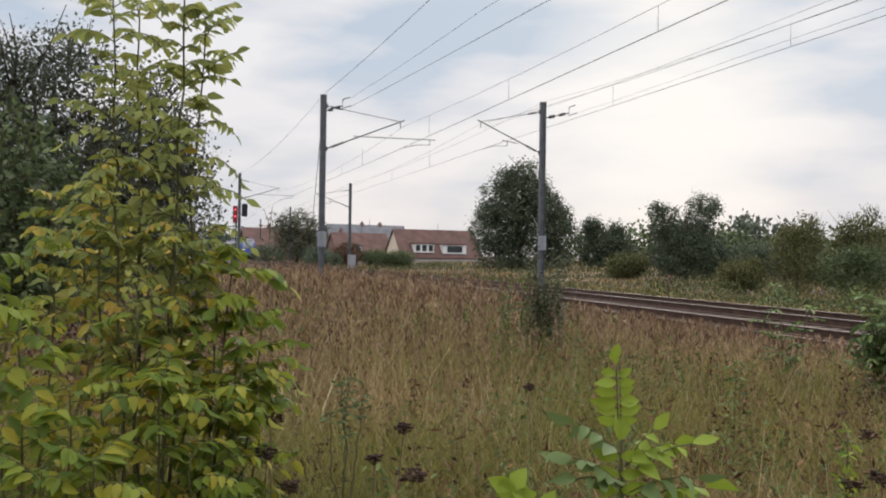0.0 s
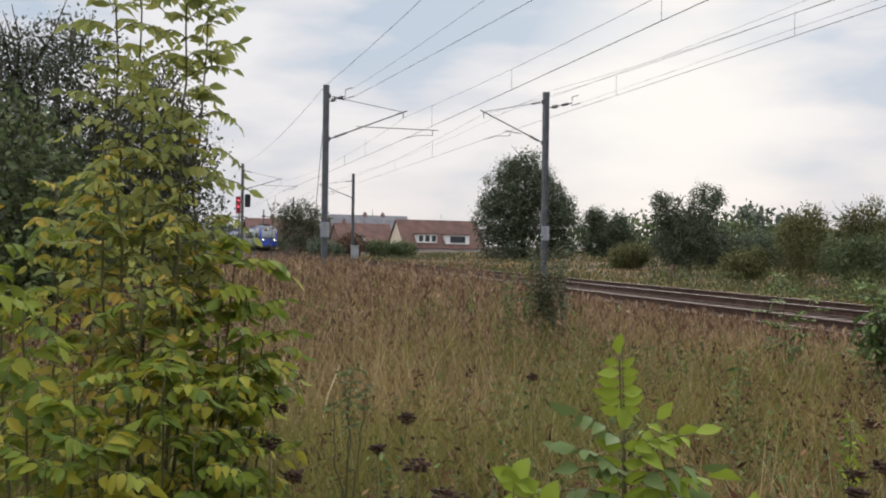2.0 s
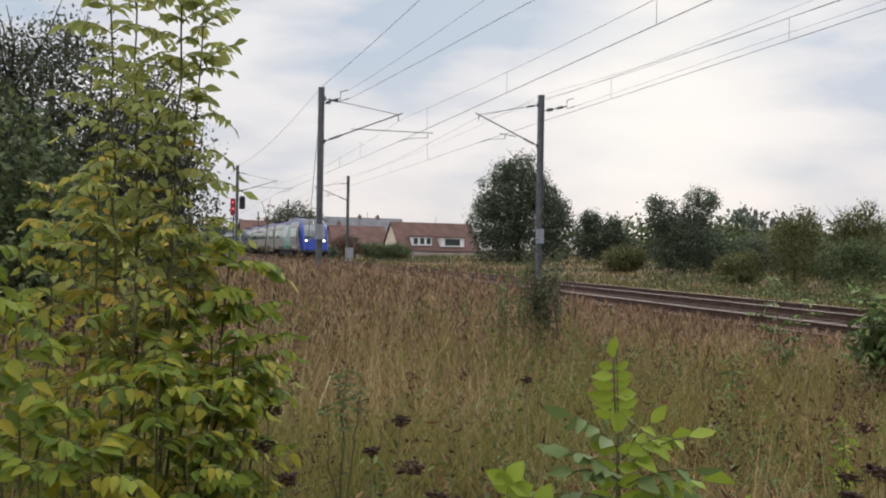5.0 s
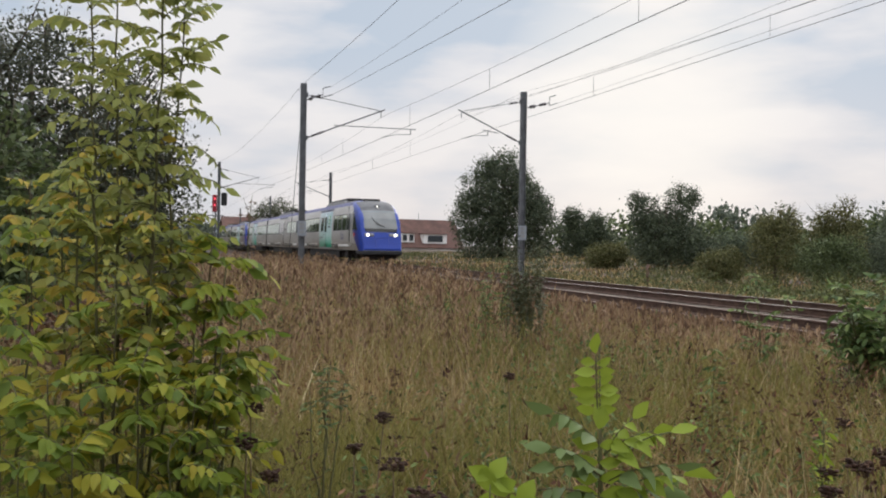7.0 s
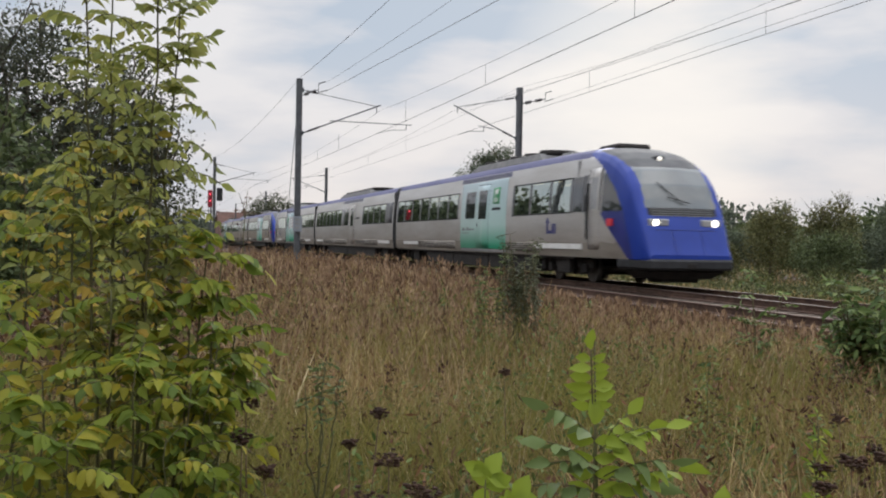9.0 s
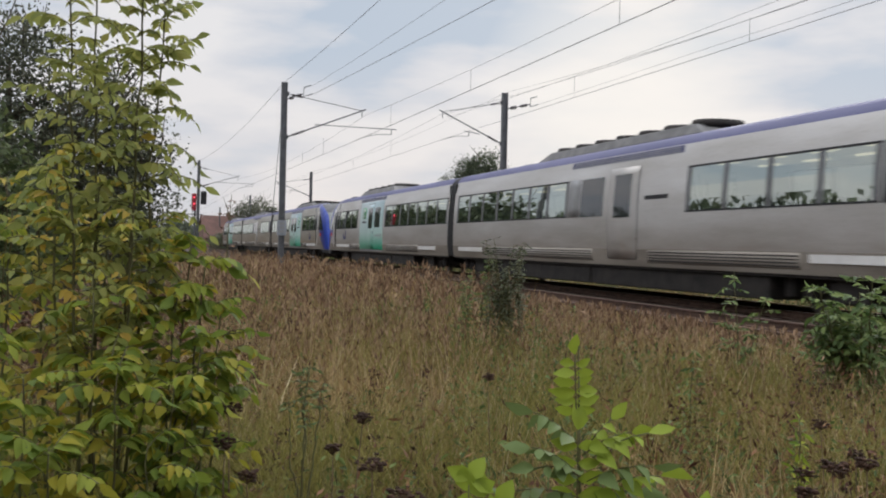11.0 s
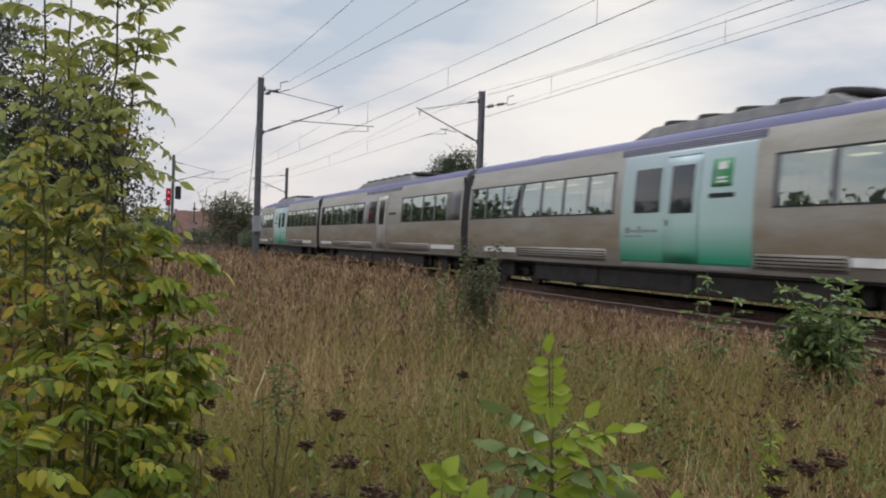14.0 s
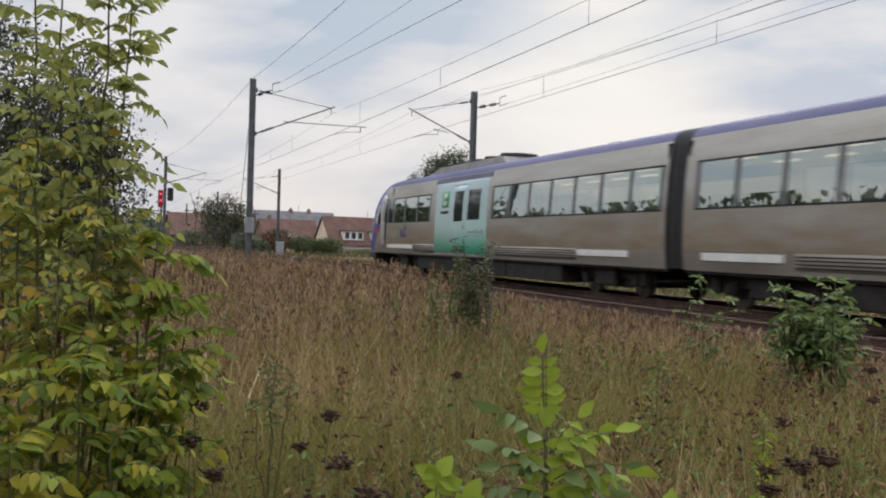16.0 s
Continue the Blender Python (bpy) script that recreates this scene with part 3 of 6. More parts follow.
def droppers(pairs):
    for x, y, z0, z1 in pairs:
        tagged(rod("dropper", [(x, y, z0), (x, y, z1)], 0.006, M["wire"], None, "thin dropper that hangs the contact wire", 4), category="dropper", group="droppers")


# near track: messenger and contact wire, masts about 50 m apart
wire("sagging messenger wire over the near track", [(-205, 9.6, 6.9), (-150, 9.6, 6.9), (-89.3, 9.1, 6.85), (-42.08, 9.71, 6.88), (10.0, 9.6, 6.88), (60, 9.6, 6.9)], [0.5, 0.6, 0.5, 0.44, 0.4], 0.006)
wire("taut contact wire over the near track", [(-205, 9.6, 5.9), (-150, 9.6, 5.9), (-89.3, 9.0, 5.9), (-42.08, 9.52, 5.84), (10.0, 9.6, 5.9), (60, 9.6, 5.9)], [0.02, 0.02, 0.04, 0.02, 0.02], 0.010)
wire("sagging messenger wire over the far track", [(-205, 13.4, 6.9), (-148, 13.3, 6.9), (-92.9, 12.9, 6.75), (-41.9, 13.06, 7.05), (10.0, 13.5, 7.05), (60, 13.4, 7.0)], [0.5, 0.5, 0.5, 0.60, 0.4], 0.0065)
wire("taut contact wire over the far track", [(-205, 13.4, 5.9), (-148, 13.4, 5.9), (-92.9, 13.0, 5.85), (-41.9, 13.22, 5.97), (10.0, 13.5, 6.05), (60, 13.4, 6.0)], [0.02, 0.02, 0.04, 0.02, 0.02], 0.008)
wire("earth wire along the near mast heads", [(-205, 4.6, 8.1), (-150, 4.9, 8.2), (-89.3, 5.5, 8.33), (-42.08, 6.1, 8.07), (10.0, 6.1, 7.95), (60, 6.1, 8.0)], [0.4, 0.4, 0.5, 0.45, 0.4])
wire("earth wire along the far mast heads", [(-205, 16.6, 8.1), (-148, 16.4, 8.2), (-92.9, 16.2, 8.01), (-41.9, 16.2, 8.28), (10.0, 16.2, 8.28), (60, 16.2, 8.2)], [0.4, 0.4, 0.4, 0.70, 0.3], 0.006)
wire("thin feeder wire beside the far messenger", [(-41.9, 13.3, 6.95), (10.0, 12.5, 7.35)], [0.62], 0.0045)
wire("feeder wire from the near mast fork", [(-42.03, 7.24, 7.95), (-25.93, 8.2, 8.06), (10.0, 10.3, 8.3)], [0.05, 0.2], 0.006)
wire("thick feeder wire from the near mast fork", [(-42.03, 7.32, 7.62), (-21.9, 8.2, 7.12), (10.0, 9.6, 6.4)], [0.02, 0.1], 0.0085)
wire("feeder wire from the far mast fork", [(-41.85, 17.85, 7.85), (-26.66, 16.5, 7.34), (10.0, 13.3, 6.1)], [0.02, 0.0], 0.0055)
droppers([(-18.3, 9.6, 5.87, 6.43), (-27.7, 9.6, 5.84, 6.49), (-37.15, 9.58, 5.82, 6.7), (-50.5, 9.42, 5.85, 6.7), (-57, 9.4, 5.85, 6.5), (-19.2, 13.4, 6.02, 6.58), (-28.4, 13.35, 6.0, 6.66), (-51, 13.2, 5.95, 6.85), (-60, 13.1, 5.9, 6.5)])


# ---- the train: two three-car units, noses at x = 0 of each cab car ----
SILL, TOP, HALF = 0.76, 4.02, 1.45
CAB_LEN, MID_LEN = 26.39, 25.36
WHEEL = 0.42
# half section, sill to ridge: share of the half width, height
SECTION = [(0.965, SILL), (0.985, 0.95), (0.995, 1.19), (1.0, 1.45), (1.0, 1.75), (1.0, 2.06), (0.992, 2.35), (0.98, 2.65), (0.965, 2.9), (0.95, 3.13), (0.925, 3.40), (0.885, 3.66), (0.80, 3.84), (0.66, 3.94), (0.45, 3.99), (0.22, 4.015), (0.0, TOP)]


def interp(table, x):
    xs, ys = [a for a, _ in table], [b for _, b in table]
    return float(np.interp(x, xs, ys))


RIDGE = [(-4.4, 4.02), (-3.6, 4.0), (-3.0, 3.93), (-2.4, 3.77), (-1.9, 3.55), (-1.4, 3.22), (-1.0, 2.78), (-0.78, 2.40), (-0.60, 2.05), (-0.46, 1.75), (-0.31, 1.40), (-0.17, 1.08), (-0.08, 0.90)]
WIDTH = [(-4.4, 1.45), (-3.0, 1.45), (-2.0, 1.43), (-1.2, 1.38), (-0.7, 1.33), (-0.45, 1.29), (-0.3, 1.25), (-0.17, 1.22), (-0.08, 1.20)]


def section(x):
    """The half section at x, towards +y."""
    top, half = interp(RIDGE, x), interp(WIDTH, x)
    k = (top - SILL) / (TOP - SILL)
    out = []
    for w, z in SECTION:
        sq = w if k > 0.985 else w + (1 - w) * 0.55 * min(1, (0.985 - k) * 3) * (0.0 if z > 4.0 else 1.0)
        out.append((sq * half if z < TOP else 0.0, SILL + (z - SILL) * k))
    return out


def dense(sec, n=3):
    out = []
    for a, b in zip(sec, sec[1:]):
        for i in range(n):
            f = i / n
            out.append((a[0] + (b[0] - a[0]) * f, a[1] + (b[1] - a[1]) * f))
    return out + [sec[-1]]


def strip_mesh(name, stations, pick=None):
    """Loft between stations [(x, [(y, z), ...])], both sides mirrored; pick(x, y, z) chooses the faces."""
    k = len(stations[0][1])
    full = []
    for x, sec in stations:
        full.append([(x, -y, z) for y, z in sec] + [(x, y, z) for y, z in sec[-2::-1]])
    w = 2 * k - 1
    verts = [v for row in full for v in row]
    faces = []
    for i in range(len(full) - 1):
        for j in range(w - 1):
            q = (i * w + j, i * w + j + 1, (i + 1) * w + j + 1, (i + 1) * w + j)
            c = np.mean([verts[a] for a in q], axis=0)
            if pick is None or pick(*c):
                faces.append(q)
    used = sorted({a for q in faces for a in q})
    at = {a: i for i, a in enumerate(used)}
    return raw_mesh(name, [verts[a] for a in used], [tuple(at[a] for a in q) for q in faces])


def nose_zone(x, y, z):
    """Which piece of the cab shell a place belongs to."""
    ay = abs(y)
    half = interp(WIDTH, x)
    edge = half - 0.22 - 0.10 * max(0.0, min(1.0, (z - 2.0)))
    if ay < edge and x > -3.3:
        if z > 3.27:
            return "cab_fascia"
        if z > 2.16 and ay < edge - 0.03:
            return "windscreen"
        if z > 1.90 and ay < edge - 0.06:
            return "grille"
        return "nose_panel"
    band = interp([(0.8, -0.80), (1.3, -0.95), (2.05, -1.30), (2.6, -1.72), (3.1, -2.30), (3.5, -2.95), (3.75, -3.6), (4.1, -3.65)], z)
    if x > band:
        return "nose_panel"
    if z < 2.06 and x > -2.62 + (2.06 - z) * 1.25:
        return "navy_flash"
    if 2.06 <= z < 3.15 and -2.5 < x:
        return "cab_side_window"
    if z > 3.66:
        return "roof_skin"
    if z < 1.19:
        return "lower_skirt"
    return "cab_side"


def side_panel(x0, x1, z0, z1, proud, side, grow=0.0):
    """A thin curved panel that follows the body side."""
    zs = [z0] + [z for _, z in SECTION if z0 + 0.02 < z < z1 - 0.02] + [z1]
    sec = sorted(SECTION, key=lambda s: s[1])
    verts, faces = [], []
    for x in (x0, x1):
        for z in zs:
            w = interp([(b, a) for a, b in sec], z) * HALF
            verts.append((x, side * (w + proud), z))
            verts.append((x, side * (w - 0.03), z))
    n = len(zs) * 2
    for j in range(len(zs) - 1):
        a = 2 * j
        faces.append((a, a + 2, n + a + 2, n + a))
        faces.append((a, a + 1, a + 3, a + 2))
        faces.append((n + a, n + a + 2, n + a + 3, n + a + 1))
    faces.append((0, n, n + 1, 1))
    faces.append((n - 2, n - 1, 2 * n - 1, 2 * n - 2))
    return raw_mesh("panel", verts, faces)


def bogie(parent, x):
    b = part("bogie", boxed(x - 1.7, x + 1.7, -1.02, -0.92, 0.42, 0.72, 0.03), M["under"], parent, "sooty steel bogie frame")
    part("side_frame", boxed(x - 1.7, x + 1.7, 0.92, 1.02, 0.42, 0.72, 0.03), M["under"], b)
    part("bolster", boxed(x - 0.75, x + 0.75, -0.918, 0.918, 0.22, 0.7), M["under"], b)
    for s in (-1, 1):
        part("damper", boxed(x - 0.5, x + 0.5, s * 1.14 - 0.08, s * 1.14 + 0.08, 0.25, 0.74, 0.03), M["under"], b)
        part("spring_pocket", boxed(x - 1.9, x - 1.6, s * 1.06 - 0.1, s * 1.06 + 0.1, 0.3, 0.74, 0.03), M["under"], b)
    for dx in (-1.25, 1.25):
        bm = bmesh.new()
        for y in (-0.75, 0.75):
            r = bmesh.ops.create_cone(bm, cap_ends=True, segments=20, radius1=0.42, radius2=0.42, depth=0.12)
            bmesh.ops.transform(bm, matrix=pose(0, y, 0, 90), verts=r["verts"])
        r = bmesh.ops.create_cone(bm, cap_ends=True, segments=10, radius1=0.09, radius2=0.09, depth=1.4)
        bmesh.ops.transform(bm, matrix=pose(0, 0, 0, 90), verts=r["verts"])
        part("wheelset", bm, M["steel"], b, "worn steel wheelset").location = (x + dx, 0, WHEEL)
        for s in (-1, 1):
            part("axle_box", boxed(x + dx - 0.16, x + dx + 0.16, s * 1.02 - 0.1, s * 1.02 + 0.1, 0.28, 0.56, 0.03), M["under"], b)


def windows(car, x0, x1, side, n):
    """A ribbon of n real panes in a black frame, with thin posts between them."""
    band = part_of("window_frame", side_panel(x0, x1, 3.085, 3.13, 0.004, side), M["gasket"], car, "black window frame", True)
    part_of("lower_frame", side_panel(x0, x1, 2.06, 2.10, 0.004, side), M["gasket"], band)
    w = (x1 - x0) / n
    for i in range(n + 1):
        a = min(max(x0 + i * w - 0.08, x0), x1 - 0.16)
        part_of("window_post", side_panel(a, a + 0.16, 2.10, 3.085, 0.003, side), M["endpanel"], band)
    for i in range(n):
        part_of("window_pane", side_panel(x0 + i * w + (0.081 if i else 0.161), x0 + (i + 1) * w - (0.081 if i < n - 1 else 0.161), 2.102, 3.083, -0.004, side), M["clearglass"], band)
    return band


def saloon(car, x0, x1):
    """Floor, ceiling with light strips, and rows of seats behind the windows."""
    part("saloon_floor", boxed(x0, x1, -1.3, 1.3, 1.02, 1.08), M["louvre"], car, "grey saloon floor")
    c = part("saloon_ceiling", boxed(x0, x1, -1.15, 1.15, 3.22, 3.26), M["white"], car, "pale saloon ceiling")
    n = int((x1 - x0) / 1.6)
    for i in range(n):
        for y in (-0.55, 0.55):
            part("light_strip", boxed(x0 + 0.3 + 1.6 * i, x0 + 1.0 + 1.6 * i, y - 0.07, y + 0.07, 3.185, 3.215), M["cabinlight"], c, "warm light strip")
    me = bpy.data.meshes.new("seat")
    bm = boxed(-0.30, 0.20, -0.45, 0.45, 1.40, 1.55, 0.04)
    box(bm, -0.36, -0.24, -0.45, 0.45, 1.50, 2.22, 0.05)
    box(bm, -0.2, 0.1, -0.3, 0.3, 1.08, 1.42)
    bm.to_mesh(me)
    bm.free()
    k = int((x1 - x0 - 0.6) / 0.95)
    for i in range(k):
        for y in (-0.82, 0.82):
            seat = part_of("seat", me, M["seat"], car)
            seat.location = (x0 + 0.7 + 0.95 * i, y, 0)


def body_shell(car, x0, x1, openings):
    """Sides with real window openings, roof and skirt between x0 and x1."""
    full = [(w * HALF, z) for w, z in SECTION]
    xs = sorted({x0, x1, *[e for o in openings for e in o]})
    st = [(x, full) for x in xs]
    for s in (-1, 1):
        def wall(x, y, z, s=s):
            return y * s > 0 and 1.19 <= z < 3.66 and not (2.06 <= z <= 3.13 and any(a < x < b for a, b in openings))
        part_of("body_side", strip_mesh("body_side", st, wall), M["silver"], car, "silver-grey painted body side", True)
        part_of("skirt", strip_mesh("skirt", st, lambda x, y, z, s=s: z < 1.19 and y * s > 0), M["grime"], car, "grimy grey lower skirt", True)
    part_of("roof", strip_mesh("roof", st, lambda x, y, z: z >= 3.66), M["roofblue"], car, "lilac-blue curved roof", True)
    part("floor_pan", boxed(x0, x1, -1.36, 1.36, 0.70, 0.80), M["under"], car)
    part("end_wall", boxed(x0 + 0.02, x0 + 0.08, -1.36, 1.36, 0.8, 3.6), M["under"], car)


def under_boxes(car, spans):
    for a, b in spans:
        part("underfloor_box", boxed(a, b, -1.30, 1.30, 0.22, 0.70, 0.03), M["under"], car, "sooty equipment box")


def louvres(car, x0, x1, side):
    p = part_of("louvre_panel", side_panel(x0, x1, 0.86, 1.18, 0.006, side), M["grime"], car, "grimy slatted cooling grille", True)
    for k in range(4):
        part_of("slat", side_panel(x0 + 0.05, x1 - 0.05, 0.90 + 0.068 * k, 0.925 + 0.068 * k, 0.012, side), M["gasket"], p)


def white_plate(car, x0, x1, side):
    part_of("cover_plate", side_panel(x0, x1, 0.99, 1.15, 0.03, side), M["white"], car, "white cover plate above the bogie")


def roof_units(car, spans, z=TOP):
    """Low humps with sloping ends; long ones carry round fan cowls and side seams."""
    for a, b, h in spans:
        long = b - a > 3
        w = 0.95 if long else 0.6
        bm = boxed(a, b, -w, w, z - 0.10, z + h, 0.03)
        for v in bm.verts:
            if v.co.z > z:
                v.co.y *= 0.86
                end = min(v.co.x - a, b - v.co.x)
                if end < 0.1:
                    v.co.x += (0.55 if long else 0.25) * (1 if v.co.x - a < 0.1 else -1)
        u = part("roof_unit", bm, M["roofbox"], car, "dusty grey roof cooling unit")
        if not long:
            continue
        n = int((b - a) / 1.35)
        for i in range(n):
            x = a + (i + 0.75) * (b - a - 0.5) / n
            bm = bmesh.new()
            bmesh.ops.create_cone(bm, cap_ends=True, segments=18, radius1=0.50, radius2=0.44, depth=0.17)
            bmesh.ops.transform(bm, matrix=pose(x, 0, z + h + 0.05) @ Matrix.Diagonal((1, 1.5, 1, 1)), verts=bm.verts)
            fan = part("fan_cowl", bm, M["under"], u, "round dark fan cowl", True)
            part("cowl_bar", boxed(x - 0.33, x + 0.33, -0.02, 0.02, z + h + 0.131, z + h + 0.145), M["roofbox"], fan)
            part("seam", boxed(x + 0.55, x + 0.58, -0.80, 0.80, z + h + 0.001, z + h + 0.012), M["under"], u)


def door_zone(car, x0, x1, side, mint):
    """Entrance: panel, a plug door with a window, a side pane, a notice."""
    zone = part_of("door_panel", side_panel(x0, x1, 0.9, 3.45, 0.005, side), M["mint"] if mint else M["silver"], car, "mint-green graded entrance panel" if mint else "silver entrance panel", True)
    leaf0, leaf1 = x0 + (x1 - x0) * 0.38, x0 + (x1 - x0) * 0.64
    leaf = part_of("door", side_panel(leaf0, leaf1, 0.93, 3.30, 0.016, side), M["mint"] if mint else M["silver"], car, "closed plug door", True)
    for a, b in ((leaf0 - 0.022, leaf0 - 0.004), (leaf1 + 0.004, leaf1 + 0.022)):
        part_of("door_gap", side_panel(a, b, 0.93, 3.30, 0.007, side), M["gasket"], leaf)
    part_of("door_gap", side_panel(leaf0, leaf1, 3.302, 3.325, 0.007, side), M["gasket"], leaf)
    part_of("door_window", side_panel(leaf0 + 0.25, leaf1 - 0.2, 2.02, 3.10, 0.020, side), M["glass"], leaf, "dark door window")
    part_of("side_pane", side_panel(x0 + (x1 - x0) * 0.12, x0 + (x1 - x0) * 0.34, 2.06, 3.10, 0.012, side), M["glass"], zone, "dark pane")
    part_of("handle", side_panel(leaf0 + 0.1, leaf0 + 0.16, 1.75, 1.88, 0.03, side), M["gasket"], leaf)
    if mint:
        for k, (a, b, z0, z1) in enumerate(((0.05, 0.09, 1.58, 1.72), (0.10, 0.15, 1.60, 1.66), (0.16, 0.19, 1.58, 1.74), (0.20, 0.27, 1.60, 1.67), (0.28, 0.33, 1.60, 1.66), (0.04, 0.20, 1.49, 1.52))):
            part_of("script_bar", side_panel(x0 + (x1 - x0) * a, x0 + (x1 - x0) * b, z0, z1, 0.009, side), M["louvre"], zone)
        p = part_of("poster", side_panel(x0 + (x1 - x0) * 0.72, x0 + (x1 - x0) * 0.86, 2.55, 3.15, 0.010, side), M["poster"], zone, "green poster with a pale emblem", True)
        m = x0 + (x1 - x0) * 0.79
        part_of("emblem", side_panel(m - 0.16, m + 0.16, 2.92, 3.08, 0.014, side), M["white"], p)
        part_of("text_bar", side_panel(m - 0.18, m + 0.18, 2.72, 2.76, 0.014, side), M["white"], p)
        part_of("text_bar", side_panel(m - 0.18, m + 0.18, 2.64, 2.68, 0.014, side), M["white"], p)
    part_of("display", side_panel(x0 + (x1 - x0) * 0.71, x0 + (x1 - x0) * 0.88, 2.32, 2.42, 0.011, side), M["gasket"], zone, "dark destination display")
    part_of("roof_grille", side_panel(x0 - 0.2, x1 + 0.2, 3.47, 3.64, 0.006, side), M["roofblue"], zone)
    for k in range(3):
        part_of("grille_slat", side_panel(x0 - 0.1, x1 + 0.1, 3.485 + 0.05 * k, 3.505 + 0.05 * k, 0.012, side), M["louvre"], zone)


def build_cab_car():
    car = empty("cab_car", pose(0, FAR_TRACK, 0), "silver-grey diesel railcar end car with a sloping blue nose", "train car", "cars of the train")
    body_shell(car, -CAB_LEN + 0.36, -4.4, [(-9.48, -4.45), (-25.9, -15.62)])
    saloon(car, -25.9, -15.6)
    saloon(car, -9.9, -4.3)
    part("bulkhead", boxed(-4.2, -4.15, -1.38, 1.38, 1.0, 3.6), M["louvre"], car, "grey cab bulkhead")
    xs = [-4.4, -4.0, -3.6] + [-3.6 + 0.05 * i for i in range(1, 54)] + [-0.95 + 0.05 * i for i in range(0, 9)] + [-0.5, -0.45, -0.40, -0.35, -0.30, -0.25, -0.20, -0.15, -0.11, -0.08]
    st = [(x, dense(section(x), 4)) for x in sorted(set(round(v, 3) for v in xs))]
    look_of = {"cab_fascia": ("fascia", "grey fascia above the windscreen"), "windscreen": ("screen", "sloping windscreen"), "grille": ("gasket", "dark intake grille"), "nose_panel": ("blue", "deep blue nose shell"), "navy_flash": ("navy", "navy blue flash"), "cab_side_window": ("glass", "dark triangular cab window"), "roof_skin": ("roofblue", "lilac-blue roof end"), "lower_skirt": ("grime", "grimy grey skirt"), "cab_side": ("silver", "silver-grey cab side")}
    for key, (m, label) in look_of.items():
        if key in ("cab_side", "lower_skirt", "navy_flash", "cab_side_window"):
            for s in (-1, 1):
                part_of(key, strip_mesh(key, st, lambda x, y, z, key=key, s=s: y * s > 0 and nose_zone(x, y, z) == key), M[m], car, label, True)
        else:
            part_of(key, strip_mesh(key, st, lambda x, y, z, key=key: nose_zone(x, y, z) == key), M[m], car, label, True)
    # blunt front below the headlamps, bumper, coupler
    x = -0.08
    sec = section(x)
    v = [(x, -y, z) for y, z in sec] + [(x, y, z) for y, z in sec[-2::-1]]
    part_of("nose_front", raw_mesh("nose_front", v, [tuple(range(len(v)))]), M["blue"], car, "blue front plate")
    bm = boxed(-1.6, -0.02, -1.24, 1.24, 0.50, 0.79, 0.06)
    for w in bm.verts:
        if w.co.x < -1.0:
            w.co.y *= 1.12
    part("bumper", bm, M["bumper"], car, "dark grey bumper skirt")
    bm = boxed(-1.75, -0.25, -1.15, 1.15, 0.26, 0.50, 0.05)
    for w in bm.verts:
        if w.co.z < 0.4:
            w.co.x, w.co.y = w.co.x * 0.8 - 0.25, w.co.y * 0.82
    part("front_apron", bm, M["under"], car, "black front apron")
    part("plough", boxed(-1.4, -0.6, -0.62, 0.62, 0.16, 0.5, 0.08), M["under"], car, "black snow plough")
    part("coupler", boxed(-0.6, 0.0, -0.14, 0.14, 0.52, 0.70, 0.03), M["under"], car, "automatic coupler")
    for s in (-1, 1):
        h = part("headlight", boxed(-0.72, -0.405, s * 0.78 - 0.30, s * 0.78 + 0.30, 1.63, 1.84, 0.04), M["louvre"], car, "twin headlight, lit")
        bm = bmesh.new()
        r = bmesh.ops.create_uvsphere(bm, u_segments=14, v_segments=8, radius=0.085)
        bmesh.ops.transform(bm, matrix=pose(-0.42, s * 0.88, 1.735), verts=r["verts"])
        part("lens", bm, M["lamp"], h, "glowing lens", True)
        # cab door with handrails, side mirror, emblems
        d = part_of("cab_door", side_panel(-3.30, -2.62, 1.0, 3.3, 0.012, s), M["silver"], car, "silver cab door", True)
        part_of("door_gap", side_panel(-3.33, -3.305, 1.0, 3.3, 0.008, s), M["gasket"], d)
        part_of("door_gap", side_panel(-2.615, -2.59, 2.1, 3.3, 0.008, s), M["gasket"], d)
        part_of("handrail", side_panel(-3.395, -3.38, 1.3, 2.9, 0.05, s), M["gasket"], d)
        part_of("door_window", side_panel(-3.18, -2.76, 2.15, 3.05, 0.017, s), M["cabpane"], d)
        part_of("side_mirror", side_panel(-3.5, -3.34, 2.1, 2.55, 0.06, s), M["gasket"], car, "black wing mirror")
        part_of("red_emblem", side_panel(-2.12, -1.78, 1.66, 1.86, 0.012, s), M["redlogo"], car, "small red emblem")
        for a, b, z0, z1 in ((-6.35, -6.22, 1.45, 1.95), (-6.20, -5.95, 1.45, 1.55), (-5.92, -5.80, 1.45, 1.75), (-5.92, -5.60, 1.70, 1.76), (-5.72, -5.62, 1.45, 1.68), (-6.42, -6.1, 1.78, 1.84)):
            part_of("blue_mark", side_panel(a, b, z0, z1, 0.006, s), M["navy"], car, "dark blue painted mark")
        windows(car, -9.48, -4.45, s, 3)
        part_of("window_pane", side_panel(-4.43, -3.75, 2.08, 3.11, 0.008, s), M["glass"], car, "dark pane")
        part_of("end_panel", side_panel(-3.74, -3.45, 2.06, 3.14, 0.007, s), M["endpanel"], car)
        door_zone(car, -15.28, -10.05, s, True)
        windows(car, -25.9, -15.62, s, 7)
        white_plate(car, -7.3, -3.7, s)
        white_plate(car, -24.4, -21.8, s)
        louvres(car, -10.0, -7.4, s)
        louvres(car, -21.7, -16.0, s)
        part_of("sill_step", side_panel(-15.2, -10.1, 0.80, 0.89, 0.02, s), M["louvre"], car)
